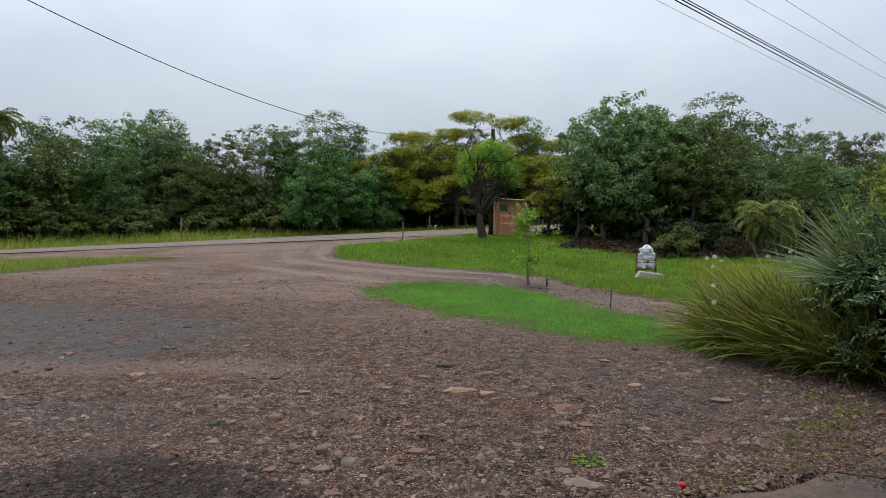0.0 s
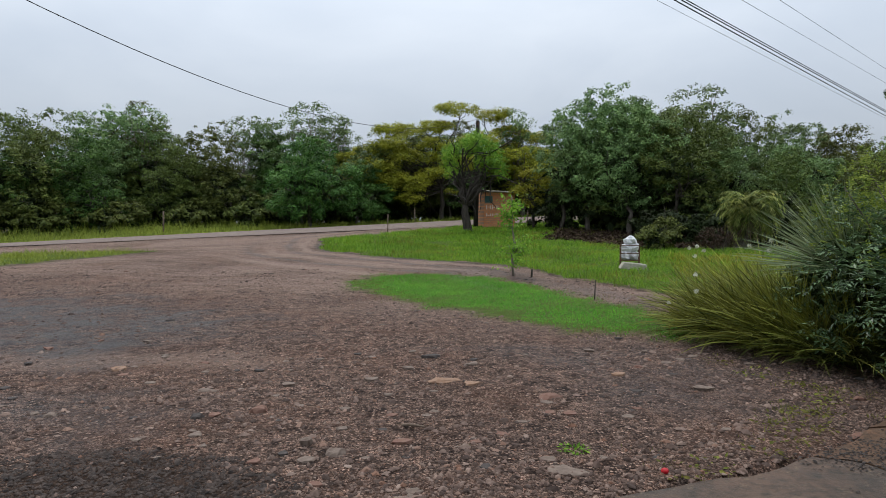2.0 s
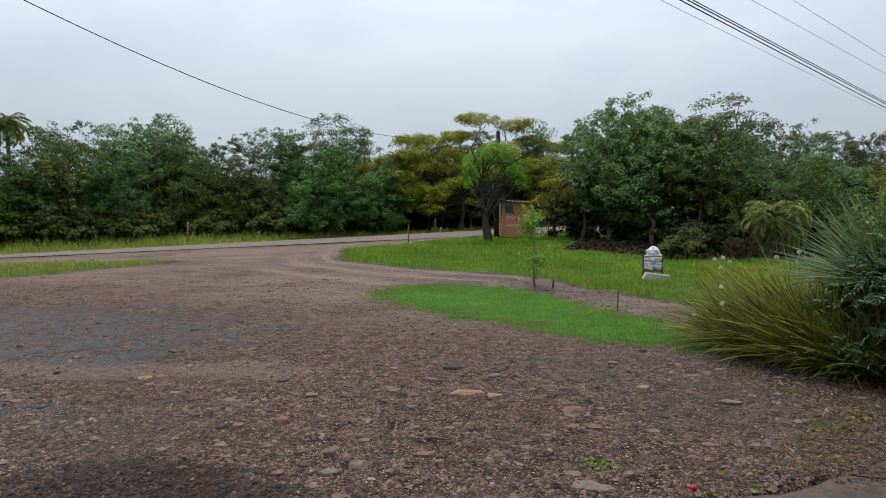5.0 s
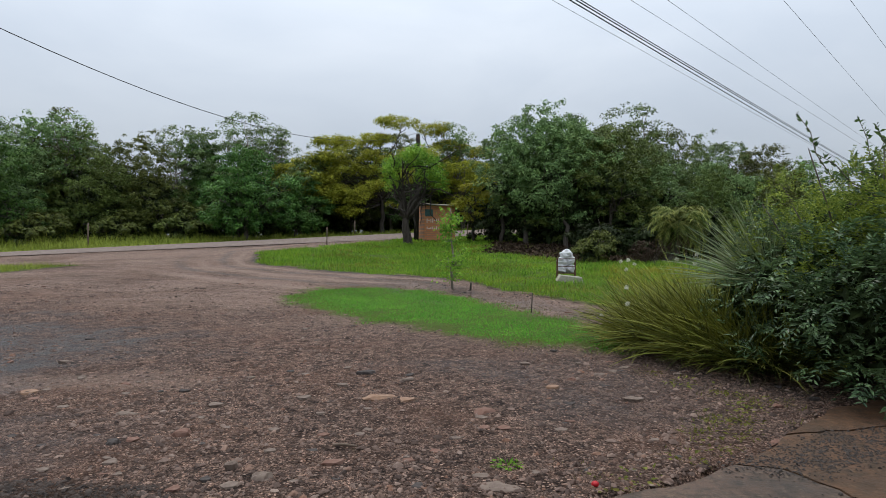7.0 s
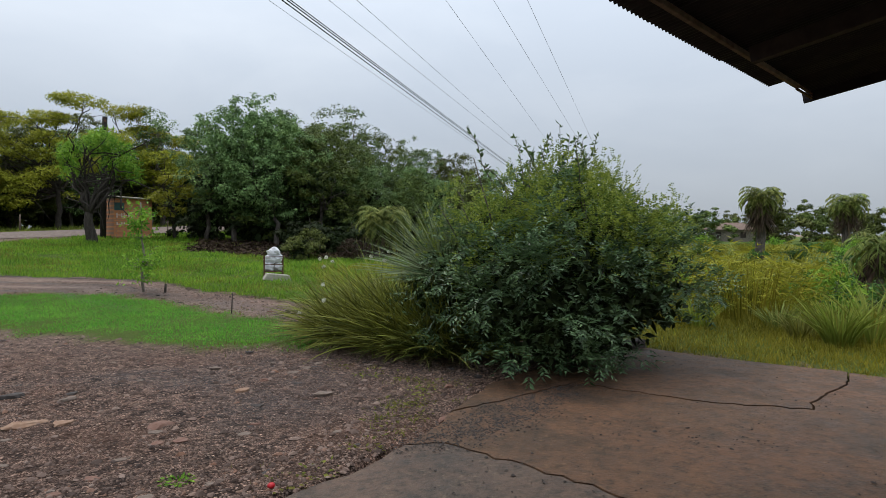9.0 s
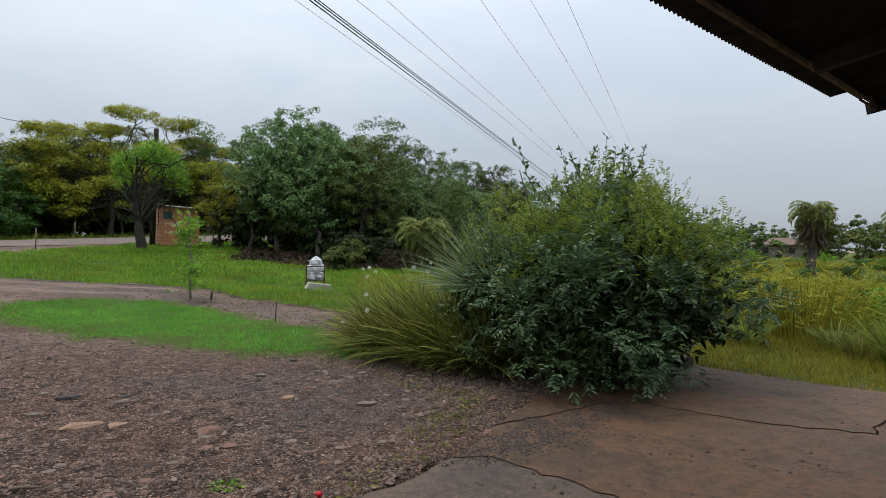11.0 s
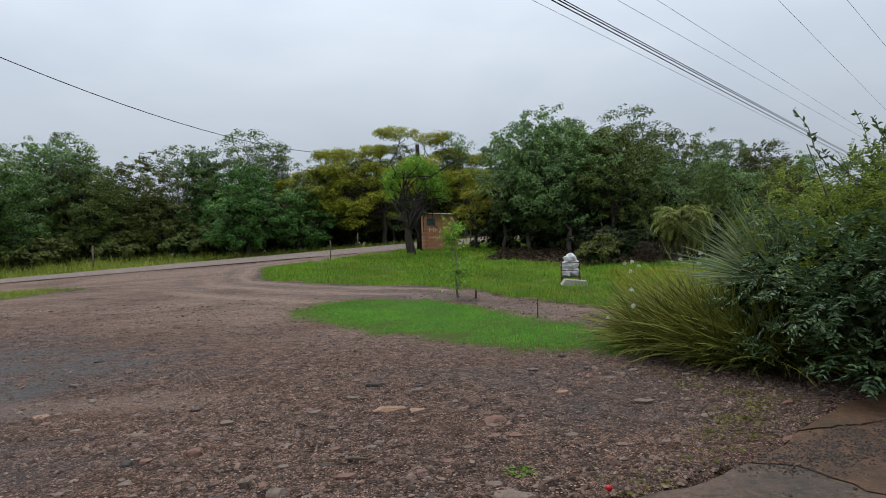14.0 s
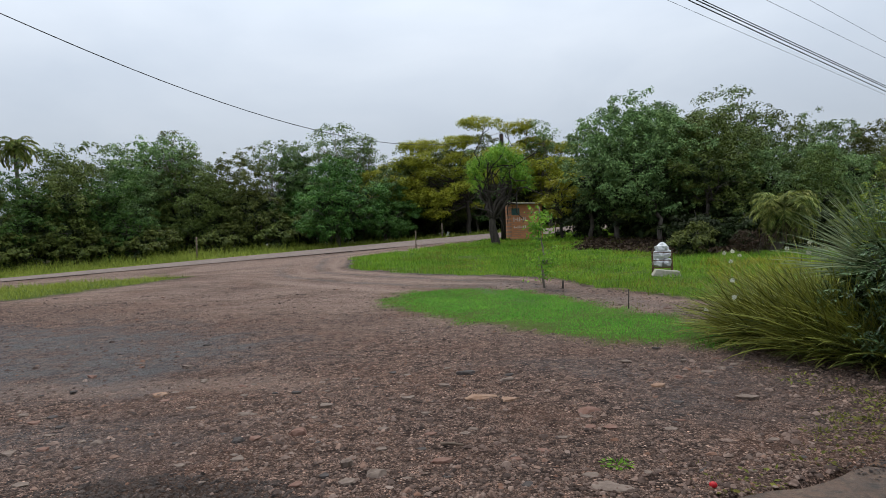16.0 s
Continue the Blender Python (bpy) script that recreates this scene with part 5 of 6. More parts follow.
lawn("meadow_rim_grass", 60000, MEADOW, (-5.4, 9, 9.5, 30), lambda x, y: 0.24 + 0.06 * wobble(x, y, 0.6, 3.0), lambda x, y: 0.007 + 0.0006 * y, M_MEADOW, "taller grass overhanging the meadow's edge along the track", 70, lambda x, y, rs: inside(MEADOW, x, y) < 0.35, lo=-0.02, full=0.1, thin=0.4)
lawn("meadow_stalks", 70000, MEADOW, (-5.2, 12, 11, 38), lambda x, y: 0.17 + 0.08 * wobble(x, y, 0.8, 2.0), lambda x, y: 0.007 + 0.0007 * y, M_VERGE, "yellow-green stalks in drifts among the meadow grass", 59, lambda x, y, rs: wobble(x, y, 1.3, 5.0) + 0.4 * wobble(x, y, 0.4, 1.0) > 0.1)
lawn("island_grass", 70000, ISLAND, (-32, -9, 8, 24), 0.24, 0.020, M_VERGE, "strip of rough grass between yard and road", 54, lo=-0.05, full=0.15)
VERGE = [(-60, ROAD_FAR + 0.7 - 36), (30, ROAD_FAR + 0.7 + 18), (30, ROAD_FAR + 6 + 18), (-12, ROAD_FAR + 6 - 7), (-14, ROAD_FAR + 9.5 - 8.4), (-60, ROAD_FAR + 9.5 - 36)]
lawn("verge_grass", 150000, VERGE, (-48, 16, 16, 60), lambda x, y: 0.42 + 0.45 * smooth(y - 0.6 * x, ROAD_FAR + 1, ROAD_FAR + 7) * smooth(-x, -4, 8), 0.04, M_VERGE, "tall rough grass along the road's far verge", 55)
FIELD = [(7.3, 7.0), (7.05, 5.4), (7.75, 3.25), (9.6, -3.5), (90, -40), (120, 40), (60, 60), (22, 28), (9, 12)]
lawn("field_grass", 44000, FIELD, (7, 30, -4, 22), lambda x, y: 0.10 + 0.25 * smooth(np.hypot(x - 5, y - 4), 4, 13), lambda x, y: 0.006 + 0.0014 * np.hypot(x, y), M_FIELD, "yellow-green wild grass of the open field", 56)
lawn("field_edge_grass", 60000, FIELD, (7, 13, 0, 8.5), lambda x, y: 0.12 + 0.16 * smooth(x, 8, 11), 0.010, M_FIELD, "low yellow-green grass along the slab", 67)
lawn("far_field_grass", 36000, FIELD, (25, 110, -30, 60), 0.26, 0.10, M_FIELD, "yellow-green wild growth of the open field", 57)


lawn("tall_grass", 14000, [(5.2, 13.0), (6.2, 11.0), (8.5, 10.0), (12, 18), (13, 24), (9.5, 24), (7.8, 19.5), (6.6, 16)], (5, 13.5, 9.5, 24.5), 0.34, lambda x, y: 0.007 + 0.0007 * y, M_FIELD, "long pale olive grass beside the tussocks", 68, lambda x, y, rs: wobble(x, y, 0.9, 3.0) > -0.45, seg=2)


def weed_clump(x, y, n, length, mat, label, seed, leaf, radius, group="wild plants in the field"):
    """A leafy wild bush with a loose outline."""
    rs = np.random.RandomState(seed)
    ob = thing("wild_bush", x, y, tz(x, y), 0, label, "bush", group)
    runs = [(wander((rs.normal(0, radius * 0.2), rs.normal(0, radius * 0.2), -0.05), (rs.normal(0, radius * 0.5), rs.normal(0, radius * 0.5), length * rs.uniform(0.6, 1.0)), 0.06, 5, rs), np.linspace(0.015, 0.004, 5)) for _ in range(14)]
    for run in runs[:8]:
        part("stem", tubes("stem", [run], M_BARK, 4), None, ob)
    lobes = [(rs.normal(0, radius * 0.4), rs.normal(0, radius * 0.4), length * rs.uniform(0.3, 0.8), radius * 0.6, radius * 0.6, length * 0.28) for _ in range(7)]
    pos, nor = crown_points(lobes, n, 25, 0.14, rs, 0.4, 0.3)
    v, f = leaf_arrays(pos, nor, leaf, 0.35, rs, 0.3)
    v[:, 2] = np.maximum(v[:, 2], 0.0)
    part("foliage", mesh_of("foliage", v, f, (mat,)), None, ob)
    return ob


def reed_bush(x, y, n, height, radius, label, seed):
    """Upright leafy stalks with narrow leaves, loose at the top."""
    rs = np.random.RandomState(seed)
    ob = thing("reed_bush", x, y, tz(x, y), 0, label, "bush", "wild plants in the field")
    a = rs.uniform(0, 6.28, n)
    h = np.stack([np.cos(a), np.sin(a), np.zeros(n)], 1)
    root = h * (radius * np.sqrt(rs.uniform(0, 1, n)))[:, None]
    v, f = ribbons(root, h, height * rs.uniform(0.6, 1.1, n), np.full(n, 0.020), rs.uniform(0.0, 0.35, n), rs.uniform(0.1, 0.8, n), rs, 4, 2.0, 1.0)
    tagged(part("stalk_mass", mesh_of("stalk_mass", v, f, (M_FIELD,)), None, ob), kind="stuff")
    k = n * 5
    own, at = rs.randint(0, n, k), rs.randint(1, 5, k)
    pos = v.reshape(n, 5, 2, 3)[own, at, 0]
    tip = unit(rs.normal(size=(k, 3)) * (1, 1, 0.5) + (0, 0, 0.35))
    v, f = leaf_arrays(pos, unit(np.cross(tip, rs.normal(size=(k, 3)))), 0.20, 0.15, rs, tip=tip)
    tagged(part("leaf_mass", mesh_of("leaf_mass", v, f, (M_FIELD,)), None, ob), kind="stuff")
    return ob


reed = reed_bush(10.8, 6.2, 180, 1.35, 0.75, "tall yellow-green feathery bush behind the slab", 61)
green = weed_clump(12.4, 5.6, 800, 0.95, M_LEAF_LIME, "bright green leafy bush in the field", 62, 0.125, 0.55)
dull = weed_clump(11.9, 7.6, 600, 0.8, M_LEAF_MID, "low dark green leafy bush in the field", 60, 0.13, 0.6)
rs = np.random.RandomState(63)
for x, y, s in ((11.9, 7.0, 0.8), (10.2, 7.3, 0.6), (11.2, 5.7, 0.55), (13.4, 7.4, 0.7), (13.6, 9.6, 0.75)):
    tagged(copy_thing(reed, pose(x, y, tz(x, y), 0, 0, x * 77 % 360) @ Matrix.Scale(s, 4)), "tall yellow-green feathery bush in the field")
for k in range(150):
    d = 13.5 + 75 * rs.uniform(0, 1) ** 1.25
    a = radians(rs.uniform(46, 84))
    x, y = d * math.sin(a), d * math.cos(a)
    u = rs.uniform()
    src, lab = (reed, "yellow-green feathery bush in the field") if u < 0.3 else ((green, "fresh green leafy bush in the field") if u < 0.5 else (dull, "dark green leafy bush in the field"))
    s = rs.uniform(0.45, 0.85) * (0.6 if src is reed else 1.15) * (1 + d / 130)
    tagged(copy_thing(src, pose(x, y, tz(x, y), 0, 0, rs.uniform(0, 360)) @ Matrix.Diagonal((s * 1.2, s * 1.2, s, 1))), lab)
CANE = "tufts of cane grass in the field"
for x, y, n, length, mat, label, seed, wide in ((9.4, 4.1, 170, 0.85, M_VERGE, "tall tuft of green cane grass behind the slab", 64, 0.022), (9.9, 3.9, 70, 1.05, M_VERGE, "tall tuft of pale cane grass behind the slab", 65, 0.026), (10.1, 5.3, 110, 0.55, M_LEAF_PALM, "olive-green tuft of sword leaves behind the slab", 66, 0.020), (9.6, 4.7, 170, 0.55, M_LAWN_DRY, "withered straw-coloured tuft behind the slab", 73, 0.014), (10.6, 3.6, 150, 1.0, M_LAWN_DRY, "straw-coloured tuft of cane grass in the field", 74, 0.018), (9.3, 6.2, 170, 0.6, M_VERGE, "soft green tuft of grass behind the shrub", 75, 0.014)):
    tagged(tussock(x, y, n, length, 0.16, mat, label, seed, wide, 0.5, 1.2), group=CANE)

weed_clump(12.4, 26.0, 1500, 1.15, M_DEAD, "withered red-brown bush on the bank", 69, 0.10, 0.8, "undergrowth on the bank")

BANK = [(5.8, 30.5), (8.4, 27.0), (11.0, 26.6), (13.5, 29), (13, 34), (8, 36)]
rs = np.random.RandomState(83)
x, y = rs.uniform(5, 26, 26000), rs.uniform(24, 36, 26000)
ok = inside(BANK, x, y) + 0.5 * wobble(x, y, 1.0) > -0.3
x, y = x[ok], y[ok]
v, f = leaf_arrays(np.stack([x, y, terrain(x, y) + rs.uniform(0.0, 0.12, len(x))], 1), unit(rs.normal(0, 0.5, (len(x), 3)) + (0, 0, 1)), 0.2, 0.5, rs)
tagged(part("leaf_litter", mesh_of("leaf_litter", v, f, (M_DEAD,)), None), "brown fallen leaves and twigs on the bank under the trees", "leaf litter", "", "stuff")

# far trees and houses beyond the field
rs = np.random.RandomState(71)
far_src = tree_mesh(72, 7.0, round_lobes(rs, 7.0, 4.6, -0.2, 10), 3400, 0.52, M_LEAF_DARK, M_BARK, 0.25, 2.5, 80, 0.6, 0.5, 0.6, limbs=3, up=0.6, fine=True)
for k in range(48):
    a = radians(40 + 50 * k / 47 + rs.uniform(-0.5, 0.5))
    d = rs.uniform(120, 175)
    x, y = d * math.sin(a), d * math.cos(a)
    set_tree(far_src, x, y, rs.uniform(0.7, 1.1), rs.uniform(0, 360), "distant dark green tree beyond the field", "distant trees", rs.uniform(0.8, 1.1))
for c in list(far_src.children):
    bpy.data.objects.remove(c)
bpy.data.objects.remove(far_src)
M_TILE = plain("brown_roof", (0.13, 0.085, 0.065), (0.22, 0.15, 0.115), 3.0, 0.8, 0.3)


def house(x, y, turn, w, d, h):
    ob = thing("house", x, y, tz(x, y), turn, "small distant house with a brown hipped roof among trees", "house", "distant houses")
    bm = bmesh.new()
    box(bm, 0, 0, h / 2, w, d, h)
    part("wall", bm, M_BARK_PALE, ob)
    bm = bmesh.new()
    e = [bm.verts.new(p) for p in ((-w * 0.6, -d * 0.6, h), (w * 0.6, -d * 0.6, h), (w * 0.6, d * 0.6, h), (-w * 0.6, d * 0.6, h), (-w * 0.25, 0, h * 1.6), (w * 0.25, 0, h * 1.6))]
    for f in ((0, 1, 5, 4), (1, 2, 5), (2, 3, 4, 5), (3, 0, 4), (3, 2, 1, 0)):
        bm.faces.new([e[i] for i in f])
    part("roof", bm, M_TILE, ob)
    for sx in (-0.25, 0.25):
        bm = bmesh.new()
        box(bm, sx * w, -d / 2 - 0.02, h * 0.55, 1.0, 0.08, 1.1)
        part("window", bm, M_TIMBER_DARK, ob)


house(104, 96, -40, 9, 7, 2.2)
house(118, 74, -55, 9, 7, 2.4)

# ---------------------------------------------------------------- brick shelter
def brick_material():
    m, nt, b = material("orange_brick", 0.85)
    v = coords(nt)
    br = nt.nodes.new("ShaderNodeTexBrick")
    br.inputs["Scale"].default_value = 1.0
    br.inputs["Brick Width"].default_value, br.inputs["Row Height"].default_value = 0.25, 0.10
    br.inputs["Mortar Size"].default_value = 0.012
    br.inputs["Color1"].default_value = (0.56, 0.20, 0.08, 1)
    br.inputs["Color2"].default_value = (0.66, 0.27, 0.12, 1)
    br.inputs["Mortar"].default_value = (0.34, 0.21, 0.14, 1)
    mp = nt.nodes.new("ShaderNodeMapping")
    mp.inputs["Rotation"].default_value = (radians(90), 0, 0)
    nt.links.new(v, mp.inputs["Vector"])
    nt.links.new(mp.outputs[0], br.inputs["Vector"])
    col = mix(nt, maths(nt, "MULTIPLY", noise_of(nt, v, 1.3, 6.0), 0.45), br.outputs["Color"], (0.16, 0.09, 0.06))
    nt.links.new(col, b.inputs["Base Color"])
    bump(nt, b, br.outputs["Fac"], -0.5, 0.01)
    return m


M_BRICK = brick_material()
M_TEAL = plain("teal_board", (0.03, 0.075, 0.075), (0.05, 0.12, 0.115), 8.0, 0.6)
M_FIBRE = plain("fibre_cement", (0.22, 0.20, 0.15), (0.34, 0.31, 0.25), 6.0, 0.9)
M_WHITEPAINT = plain("faded_white_paint", (0.66, 0.55, 0.48), (0.78, 0.68, 0.62), 20.0, 0.8)
M_BASE = plain("red_plinth", (0.20, 0.085, 0.05), (0.28, 0.13, 0.08), 6.0, 0.9)
SX, SY, ST = 4.1, 38.0, 12.0
sh = thing("shelter", SX, SY, tz(SX, SY) - 0.16, ST, "small orange brick roadside shelter with a sloping sheet roof", "shelter", scale=1.12)
bm = bmesh.new()
box(bm, 0, -0.80, 1.05, 1.75, 0.14, 1.90)
part("front_wall", bm, M_BRICK, sh)
for s in (-1, 1):
    bm = bmesh.new()
    box(bm, s * 0.805, 0.04, 1.05, 0.14, 1.54, 1.90)
    part("side_wall", bm, M_BRICK, sh)
bm = bmesh.new()
box(bm, 0, 0, 0.04, 1.82, 1.78, 0.22)
part("plinth", bm, M_BASE, sh)
bm = bmesh.new()
box(bm, 0.05, -0.05, 2.10, 2.15, 2.1, 0.06, 0, 0.01)
bmesh.ops.rotate(bm, verts=bm.verts, cent=(0, 0, 2.1), matrix=Matrix.Rotation(radians(4), 3, "X") @ Matrix.Rotation(radians(2), 3, "Y"))
part("roof", bm, M_FIBRE, sh, "grey-tan fibre cement roof sheet")
bm = bmesh.new()
box(bm, -0.62, -0.885, 1.62, 0.44, 0.03, 0.36, 0, 0.005)
part("window", bm, M_TEAL, sh, "dark teal boarded window")
rs = np.random.RandomState(98)
for z, tall, count in ((1.20, 0.24, 7), (0.80, 0.17, 7)):
    for k in range(count):
        bm = bmesh.new()
        if k % 3 == 1:
            box(bm, -0.72 + 0.105 * k, -0.876, z + rs.uniform(-0.4, 0.4) * tall, 0.10, 0.006, 0.04)
        else:
            box(bm, -0.72 + 0.105 * k, -0.876, z, 0.045, 0.006, tall * rs.uniform(0.75, 1.0))
        part("painted_bar", bm, M_WHITEPAINT, sh)

# ---------------------------------------------------------------- pole and wires
M_POLE = bark_material("tarred_pole", (0.012, 0.010, 0.009), (0.035, 0.028, 0.022))
M_WIRE = plain("black_cable", (0.015, 0.015, 0.016), (0.03, 0.03, 0.032), 40.0, 0.6, 0.1)
PX, PY = 2.86, 37.0
pole = thing("utility_pole", PX, PY, tz(PX, PY), 0, "dark tarred timber utility pole beside the shelter", "pole")
part("shaft", tubes("shaft", [(((0, 0, -0.3), (0.07, 0, 3.2), (0.14, 0, 6.4)), (0.15, 0.135, 0.12))], M_POLE, 10), None, pole)
bm = bmesh.new()
bmesh.ops.create_cone(bm, cap_ends=True, segments=10, radius1=0.05, radius2=0.035, depth=0.16, matrix=Matrix.Translation((0.14, -0.14, 6.2)))
part("insulator", bm, M_IRON, pole)


def cable(points, r, label):
    cu = bpy.data.curves.new("cable", "CURVE")
    cu.dimensions, cu.bevel_depth, cu.bevel_resolution = "3D", r, 1
    sp = cu.splines.new("POLY")
    sp.points.add(len(points) - 1)
    for p, c in zip(sp.points, points):
        p.co = (*c, 1)
    cu.materials.append(M_WIRE)
    return tagged(new("cable", cu), label, "cable", "overhead cables")


zp = tz(PX, PY)
cable([(3.0 - 12 * k, 37 - 23.5 * k, 7.6 - 7.2 * k + 6.1 * k * k - (0 if k < 1.0 else 6.0 * (k - 1.0) ** 2)) for k in np.linspace(0.0, 1.5, 40)], 0.011, "twisted black service cable slung from the pole over the yard")
cable([(3.0, 37.0, 7.4), (1.5, 41.0, 7.1), (0.0, 46.0, 7.2)], 0.008, "thin cable running on from the pole into the trees")
WIRES = [((3.98, 12.55), (11.46, 19.52), 0.013), ((4.07, 12.50), (11.60, 19.44), 0.013), ((4.14, 12.46), (11.68, 19.40), 0.011), ((3.73, 12.71), (9.96, 18.46), 0.0042), ((4.82, 12.03), (12.24, 18.46), 0.0042), ((5.34, 11.71), (13.43, 18.76), 0.0042), ((6.98, 10.68), (16.28, 18.94), 0.0042), ((7.84, 10.15), (19.15, 19.57), 0.0042), ((8.46, 9.76), (19.73, 19.17), 0.0042)]
for a, b, r in WIRES:
    dx, dy = b[0] - a[0], b[1] - a[1]
    cable([(a[0] + dx * k, a[1] + dy * k, 6.5 + 0.004 * (k - 2.0) ** 2) for k in np.linspace(-2.0, 8.0, 24)], r, "thick black overhead cable bundle across the yard" if r > 0.01 else "thin overhead wire across the yard")

# ---------------------------------------------------------------- rubbish basket
M_BAG = plain("white_bag", (0.62, 0.62, 0.64), (0.82, 0.82, 0.82), 9.0, 0.45, 0.6, 0.03)
M_STONEBASE = plain("pale_concrete", (0.30, 0.28, 0.22), (0.46, 0.43, 0.35), 14.0, 0.9, 0.5)
BX, BY = 6.34, 19.2
bz = tz(BX, BY)
bk = thing("rubbish_basket", BX, BY, bz, -14, "rusty iron roadside rubbish basket on legs", "rubbish basket")
for sx in (-0.28, 0.28):
    for sy in (-0.2, 0.2):
        bm = bmesh.new()
        box(bm, sx, sy, 0.36, 0.03, 0.03, 0.74)
        part("leg", bm, M_IRON, bk)
for z in (0.24, 0.46, 0.70):
    bm = bmesh.new()
    for sy in (-0.2, 0.2):
        box(bm, 0, sy, z, 0.56, 0.02, 0.025)
    for sx in (-0.28, 0.28):
        box(bm, sx, 0, z, 0.02, 0.40, 0.025)
    part("rail", bm, M_IRON, bk)
bm = bmesh.new()
for i in range(9):
    box(bm, -0.24 + 0.06 * i, 0, 0.245, 0.012, 0.40, 0.012)
part("bottom_grid", bm, M_IRON, bk)


def bag(x, y, z, sx, sy, sz, turn, seed):
    rs = np.random.RandomState(seed)
    bm = bmesh.new()
    bmesh.ops.create_icosphere(bm, subdivisions=3, radius=1)
    ph = rs.uniform(0, 6, 8)
    for v in bm.verts:
        c = v.co
        k = 1 + 0.09 * math.sin(5 * c.x + ph[0] + 3 * c.z) + 0.08 * math.sin(6 * c.y + ph[1] - 2 * c.x) + 0.06 * math.sin(9 * c.z + ph[2]) + 0.03 * rs.normal()
        v.co = Vector((c.x * sx * k, c.y * sy * k, c.z * sz * k))
    ob = part("rubbish_bag", bm, M_BAG, None)
    ob.matrix_basis = pose(x, y, z, rs.uniform(-12, 12), rs.uniform(-12, 12), turn)
    tagged(ob, "crumpled white rubbish bag stuffed into the iron basket", "bag", "white rubbish bags")


bag(BX - 0.13, BY, bz + 0.38, 0.16, 0.20, 0.15, 10, 1)
bag(BX + 0.14, BY, bz + 0.38, 0.16, 0.20, 0.14, -20, 2)
bag(BX - 0.10, BY, bz + 0.62, 0.18, 0.20, 0.14, 40, 3)
bag(BX + 0.10, BY + 0.01, bz + 0.64, 0.18, 0.20, 0.14, 80, 5)
bag(BX + 0.02, BY, bz + 0.84, 0.20, 0.20, 0.15, 0, 4)
bm = bmesh.new()
box(bm, 0, 0, 0.08, 0.86, 0.4, 0.22, 0, 0.03)
for v in bm.verts:
    if v.co.z > 0.1:
        v.co.x *= 0.8
blk = part("concrete_block", bm, M_STONEBASE, None)
blk.matrix_basis = pose(BX - 0.02, BY - 0.42, tz(BX, BY - 0.42), 0, 6, -8)
tagged(blk, "pale rough concrete block in front of the basket", "block")

# ---------------------------------------------------------------- sapling, stakes, posts
rs = np.random.RandomState(81)
sap = thing("sapling", 2.32, 16.6, tz(2.32, 16.6), 0, "young thin sapling with sparse bright leaves in the turf", "sapling")
stem = wander((0, 0, -0.05), (-0.06, 0, 2.2), 0.03, 8, rs)
runs = [(stem, np.linspace(0.036, 0.012, 8))]
pos, nor = [], []
for k in range(36):
    u = rs.choice([rs.uniform(0.22, 0.45), rs.uniform(0.6, 1.0)])
    i = min(6, int(u * 7))
    b = stem[i]
    a = rs.uniform(0, 6.28)
    e = b + np.array((math.cos(a) * 0.35, math.sin(a) * 0.35, rs.uniform(0.0, 0.3))) * (1.2 if u < 0.6 else 0.8)
    p = wander(b, e, 0.03, 4, rs)
    runs.append((p, np.linspace(0.008, 0.003, 4)))
    for _ in range(22):
        pos.append(p[rs.randint(1, 4)] + rs.normal(0, 0.07, 3))
part("stem", tubes("stem", runs[:1], M_BARK_PALE, 6), None, sap)
for run in runs[1:]:
    part("twig", tubes("twig", [run], M_BARK_PALE, 4), None, sap)
pos = np.array(pos)
v, f = leaf_arrays(pos, unit(rs.normal(size=pos.shape) + (0, 0, 0.6)), 0.12, 0.4, rs, 0.4)
part("foliage", mesh_of("foliage", v, f, (M_LEAF_LIME,)), None, sap)


def stake(x, y, h, r, label, mat=M_TIMBER_DARK, category="stake", group=""):
    ob = part("stake", tubes("stake", [(((0, 0, -0.1), (0.01, 0, h * 0.5), (0.02, 0.01, h)), (r, r * 0.95, r * 0.85))], mat, 7), None)
    ob.matrix_basis = pose(x, y, tz(x, y))
    return tagged(ob, label, category, group)


stake(3.21, 11.76, 0.38, 0.012, "short dark stick standing in the turf")
stake(2.75, 16.3, 0.22, 0.03, "short dark peg beside the sapling")
stake(-15.9, 37.4, 1.45, 0.05, "grey wooden marker post on the road verge", M_TIMBER, "post")
stake(-2.2, 33.6, 1.0, 0.03, "thin wooden post on the road shoulder", M_TIMBER, "post")
stake(-1.0, 45.5, 1.1, 0.05, "wooden post on the road's far verge", M_TIMBER, "post")
for k in range(6):
    x = 6.5 + 1.3 * k
    stake(x, ROAD_NEAR - 0.9 + 0.6 * x, 0.9, 0.035, "weathered fence post along the road", M_TIMBER, "post", "fence posts along the road")
stick_ob = part("twig", tubes("twig", [(((-0.085, 0.03, 0.012), (0, 0, 0.02), (0.085, -0.02, 0.012)), (0.010, 0.011, 0.007))], M_TIMBER, 6), None)
stick_ob.matrix_basis = pose(-0.11, 4.49, 0.01)
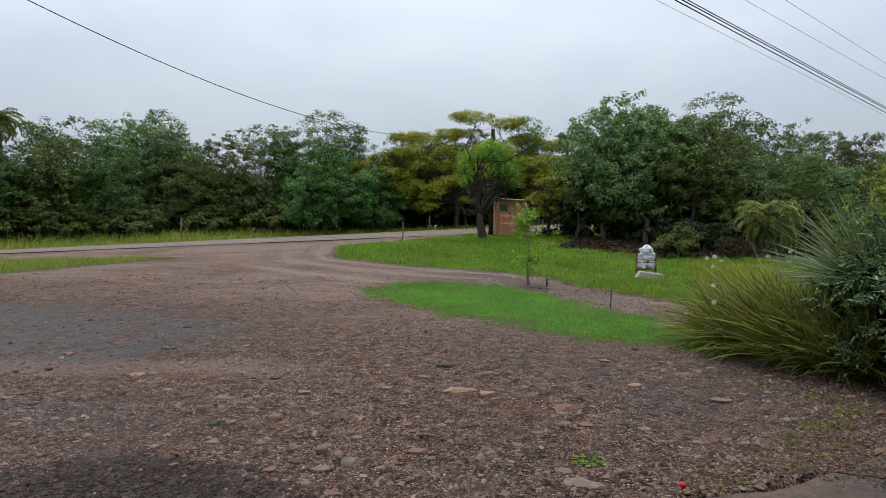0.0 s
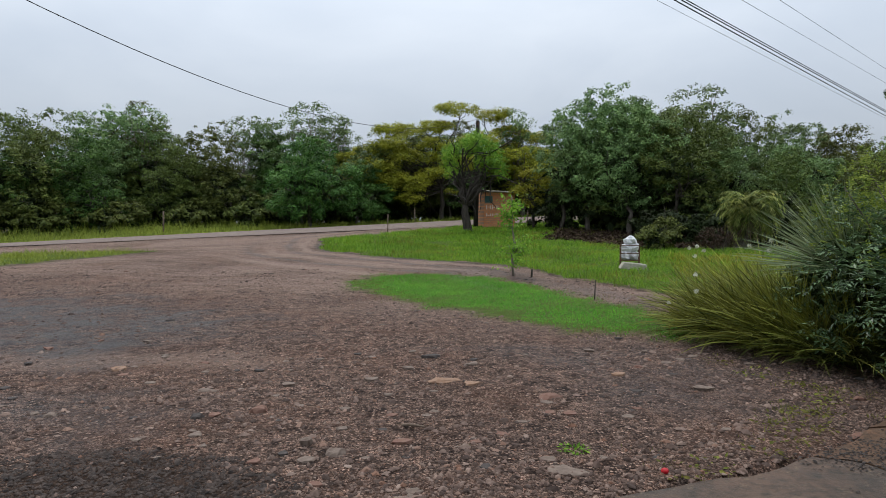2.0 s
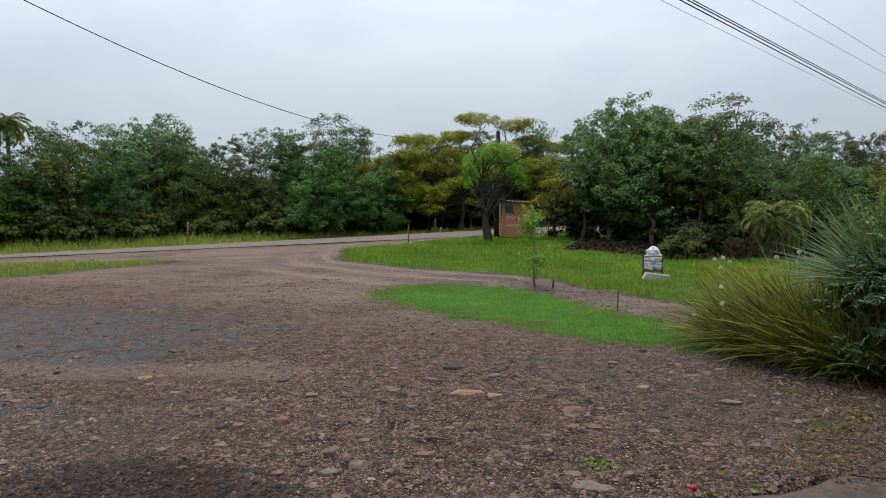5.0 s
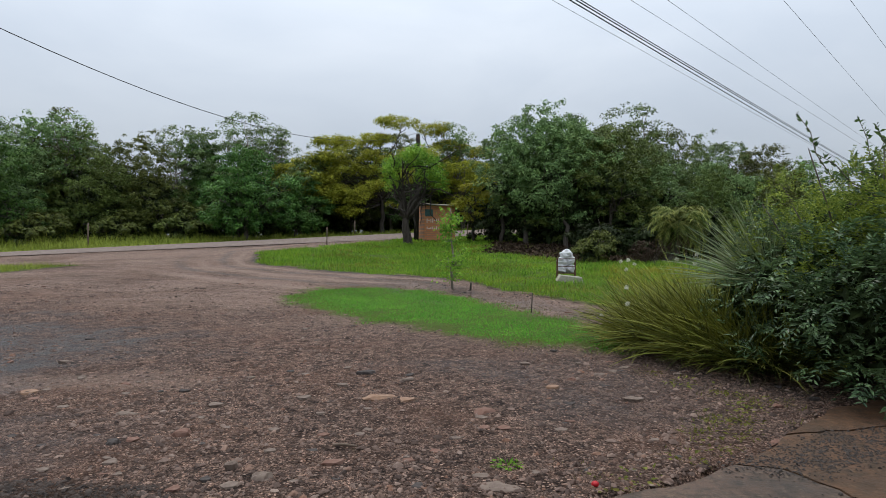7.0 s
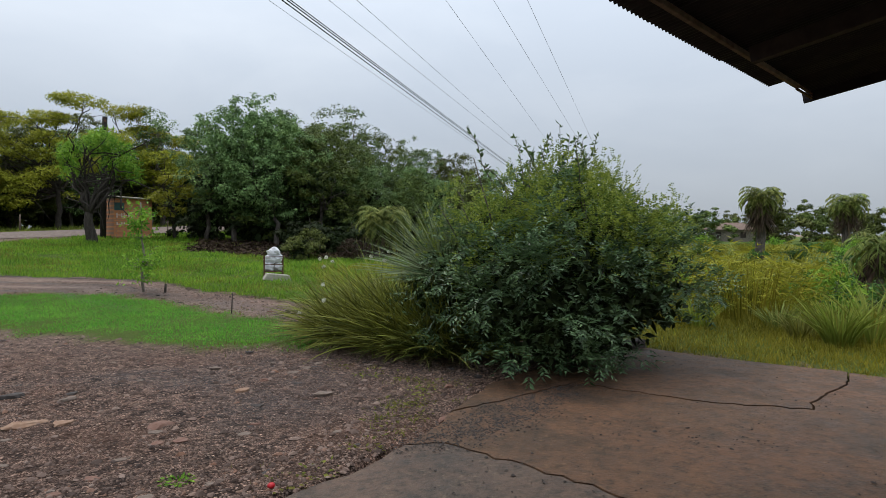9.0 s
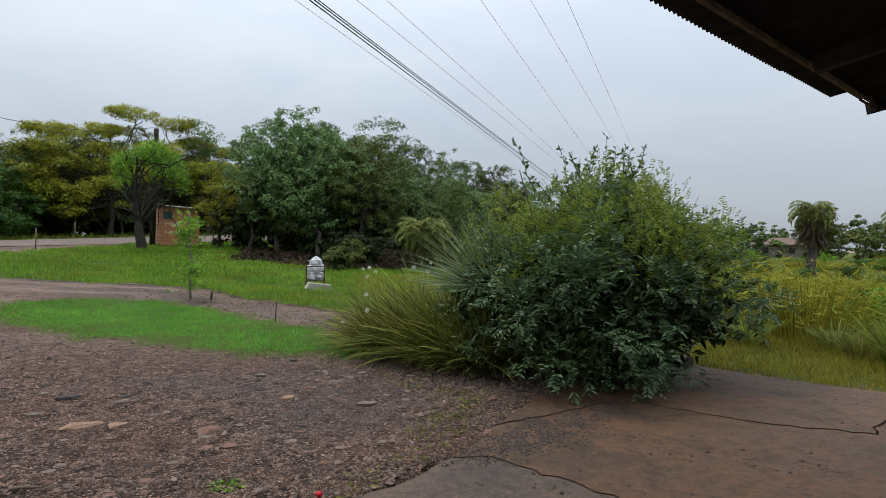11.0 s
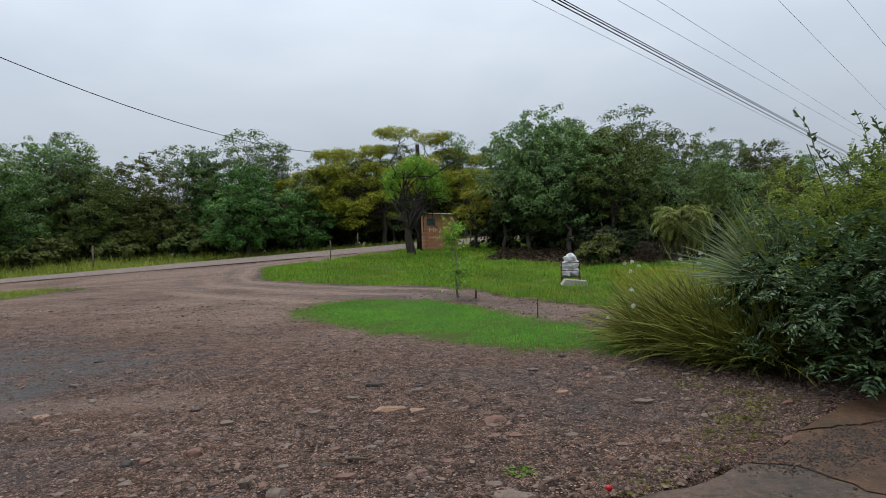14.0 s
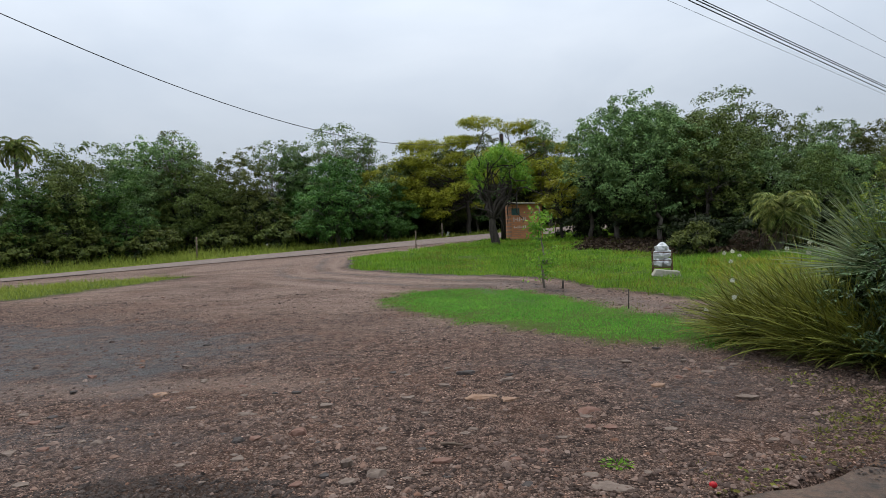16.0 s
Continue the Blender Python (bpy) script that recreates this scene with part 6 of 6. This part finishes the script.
tagged(stick_ob, "pale dry broken twig lying on the gravel", "twig")


def weed(x, y, r, n, mat, label, seed):
    rs = np.random.RandomState(seed)
    a = rs.uniform(0, 6.28, n)
    d = np.stack([np.cos(a), np.sin(a), rs.uniform(0.15, 0.8, n)], 1)
    pos = d * rs.uniform(0.0, r, n)[:, None] * (1, 1, 0.5)
    v, f = leaf_arrays(pos, unit(rs.normal(0, 0.4, (n, 3)) + (0, 0, 1)), 0.04, 0.5, rs, tip=unit(d))
    ob = part("weed", mesh_of("weed", v, f, (mat,)), None)
    ob.matrix_basis = pose(x, y, tz(x, y))
    return tagged(ob, label, "weed", "weeds in the gravel")


weed(0.97, 4.0, 0.085, 110, M_LEAF_LIME, "small bright green weed growing in the gravel", 1)
for k, (x, y) in enumerate(((1.75, 3.68), (2.2, 3.95), (2.55, 4.15), (2.85, 4.4), (3.1, 4.7), (3.3, 5.0), (2.6, 4.5), (3.5, 5.2), (1.5, 3.6), (2.9, 4.8), (3.45, 5.6), (3.2, 5.9), (3.1, 6.5))):
    tagged(weed(x, y, 0.17, 34, M_LAWN_DRY, "low yellow-green weeds at the slab's edge", 10 + k), kind="stuff")
lawn("edge_weeds", 9000, [(1.2, 3.4), (2.4, 3.9), (3.3, 4.5), (3.9, 5.0), (3.5, 6.4), (3.1, 7.6), (2.9, 7.4), (3.1, 5.4), (2.5, 4.5), (1.4, 3.8)], (1, 4.2, 3.2, 7.8), 0.05, 0.008, M_LAWN_DRY, "sparse yellowed weeds along the slab's edge", 58, lambda x, y, rs: wobble(x, y, 0.3, 7.0) > 0.15, lo=-0.1)
M_RED = plain("red_plastic", (0.45, 0.01, 0.015), (0.55, 0.02, 0.03), 20.0, 0.35)
bm = bmesh.new()
bmesh.ops.create_uvsphere(bm, u_segments=14, v_segments=9, radius=0.024)
cap = part("bottle_cap", bm, M_RED, None, "", True)
cap.matrix_basis = pose(1.42, 3.60, 0.03) @ Matrix.Diagonal((1, 1, 0.8, 1))
tagged(cap, "small bright red round litter on the gravel", "litter")
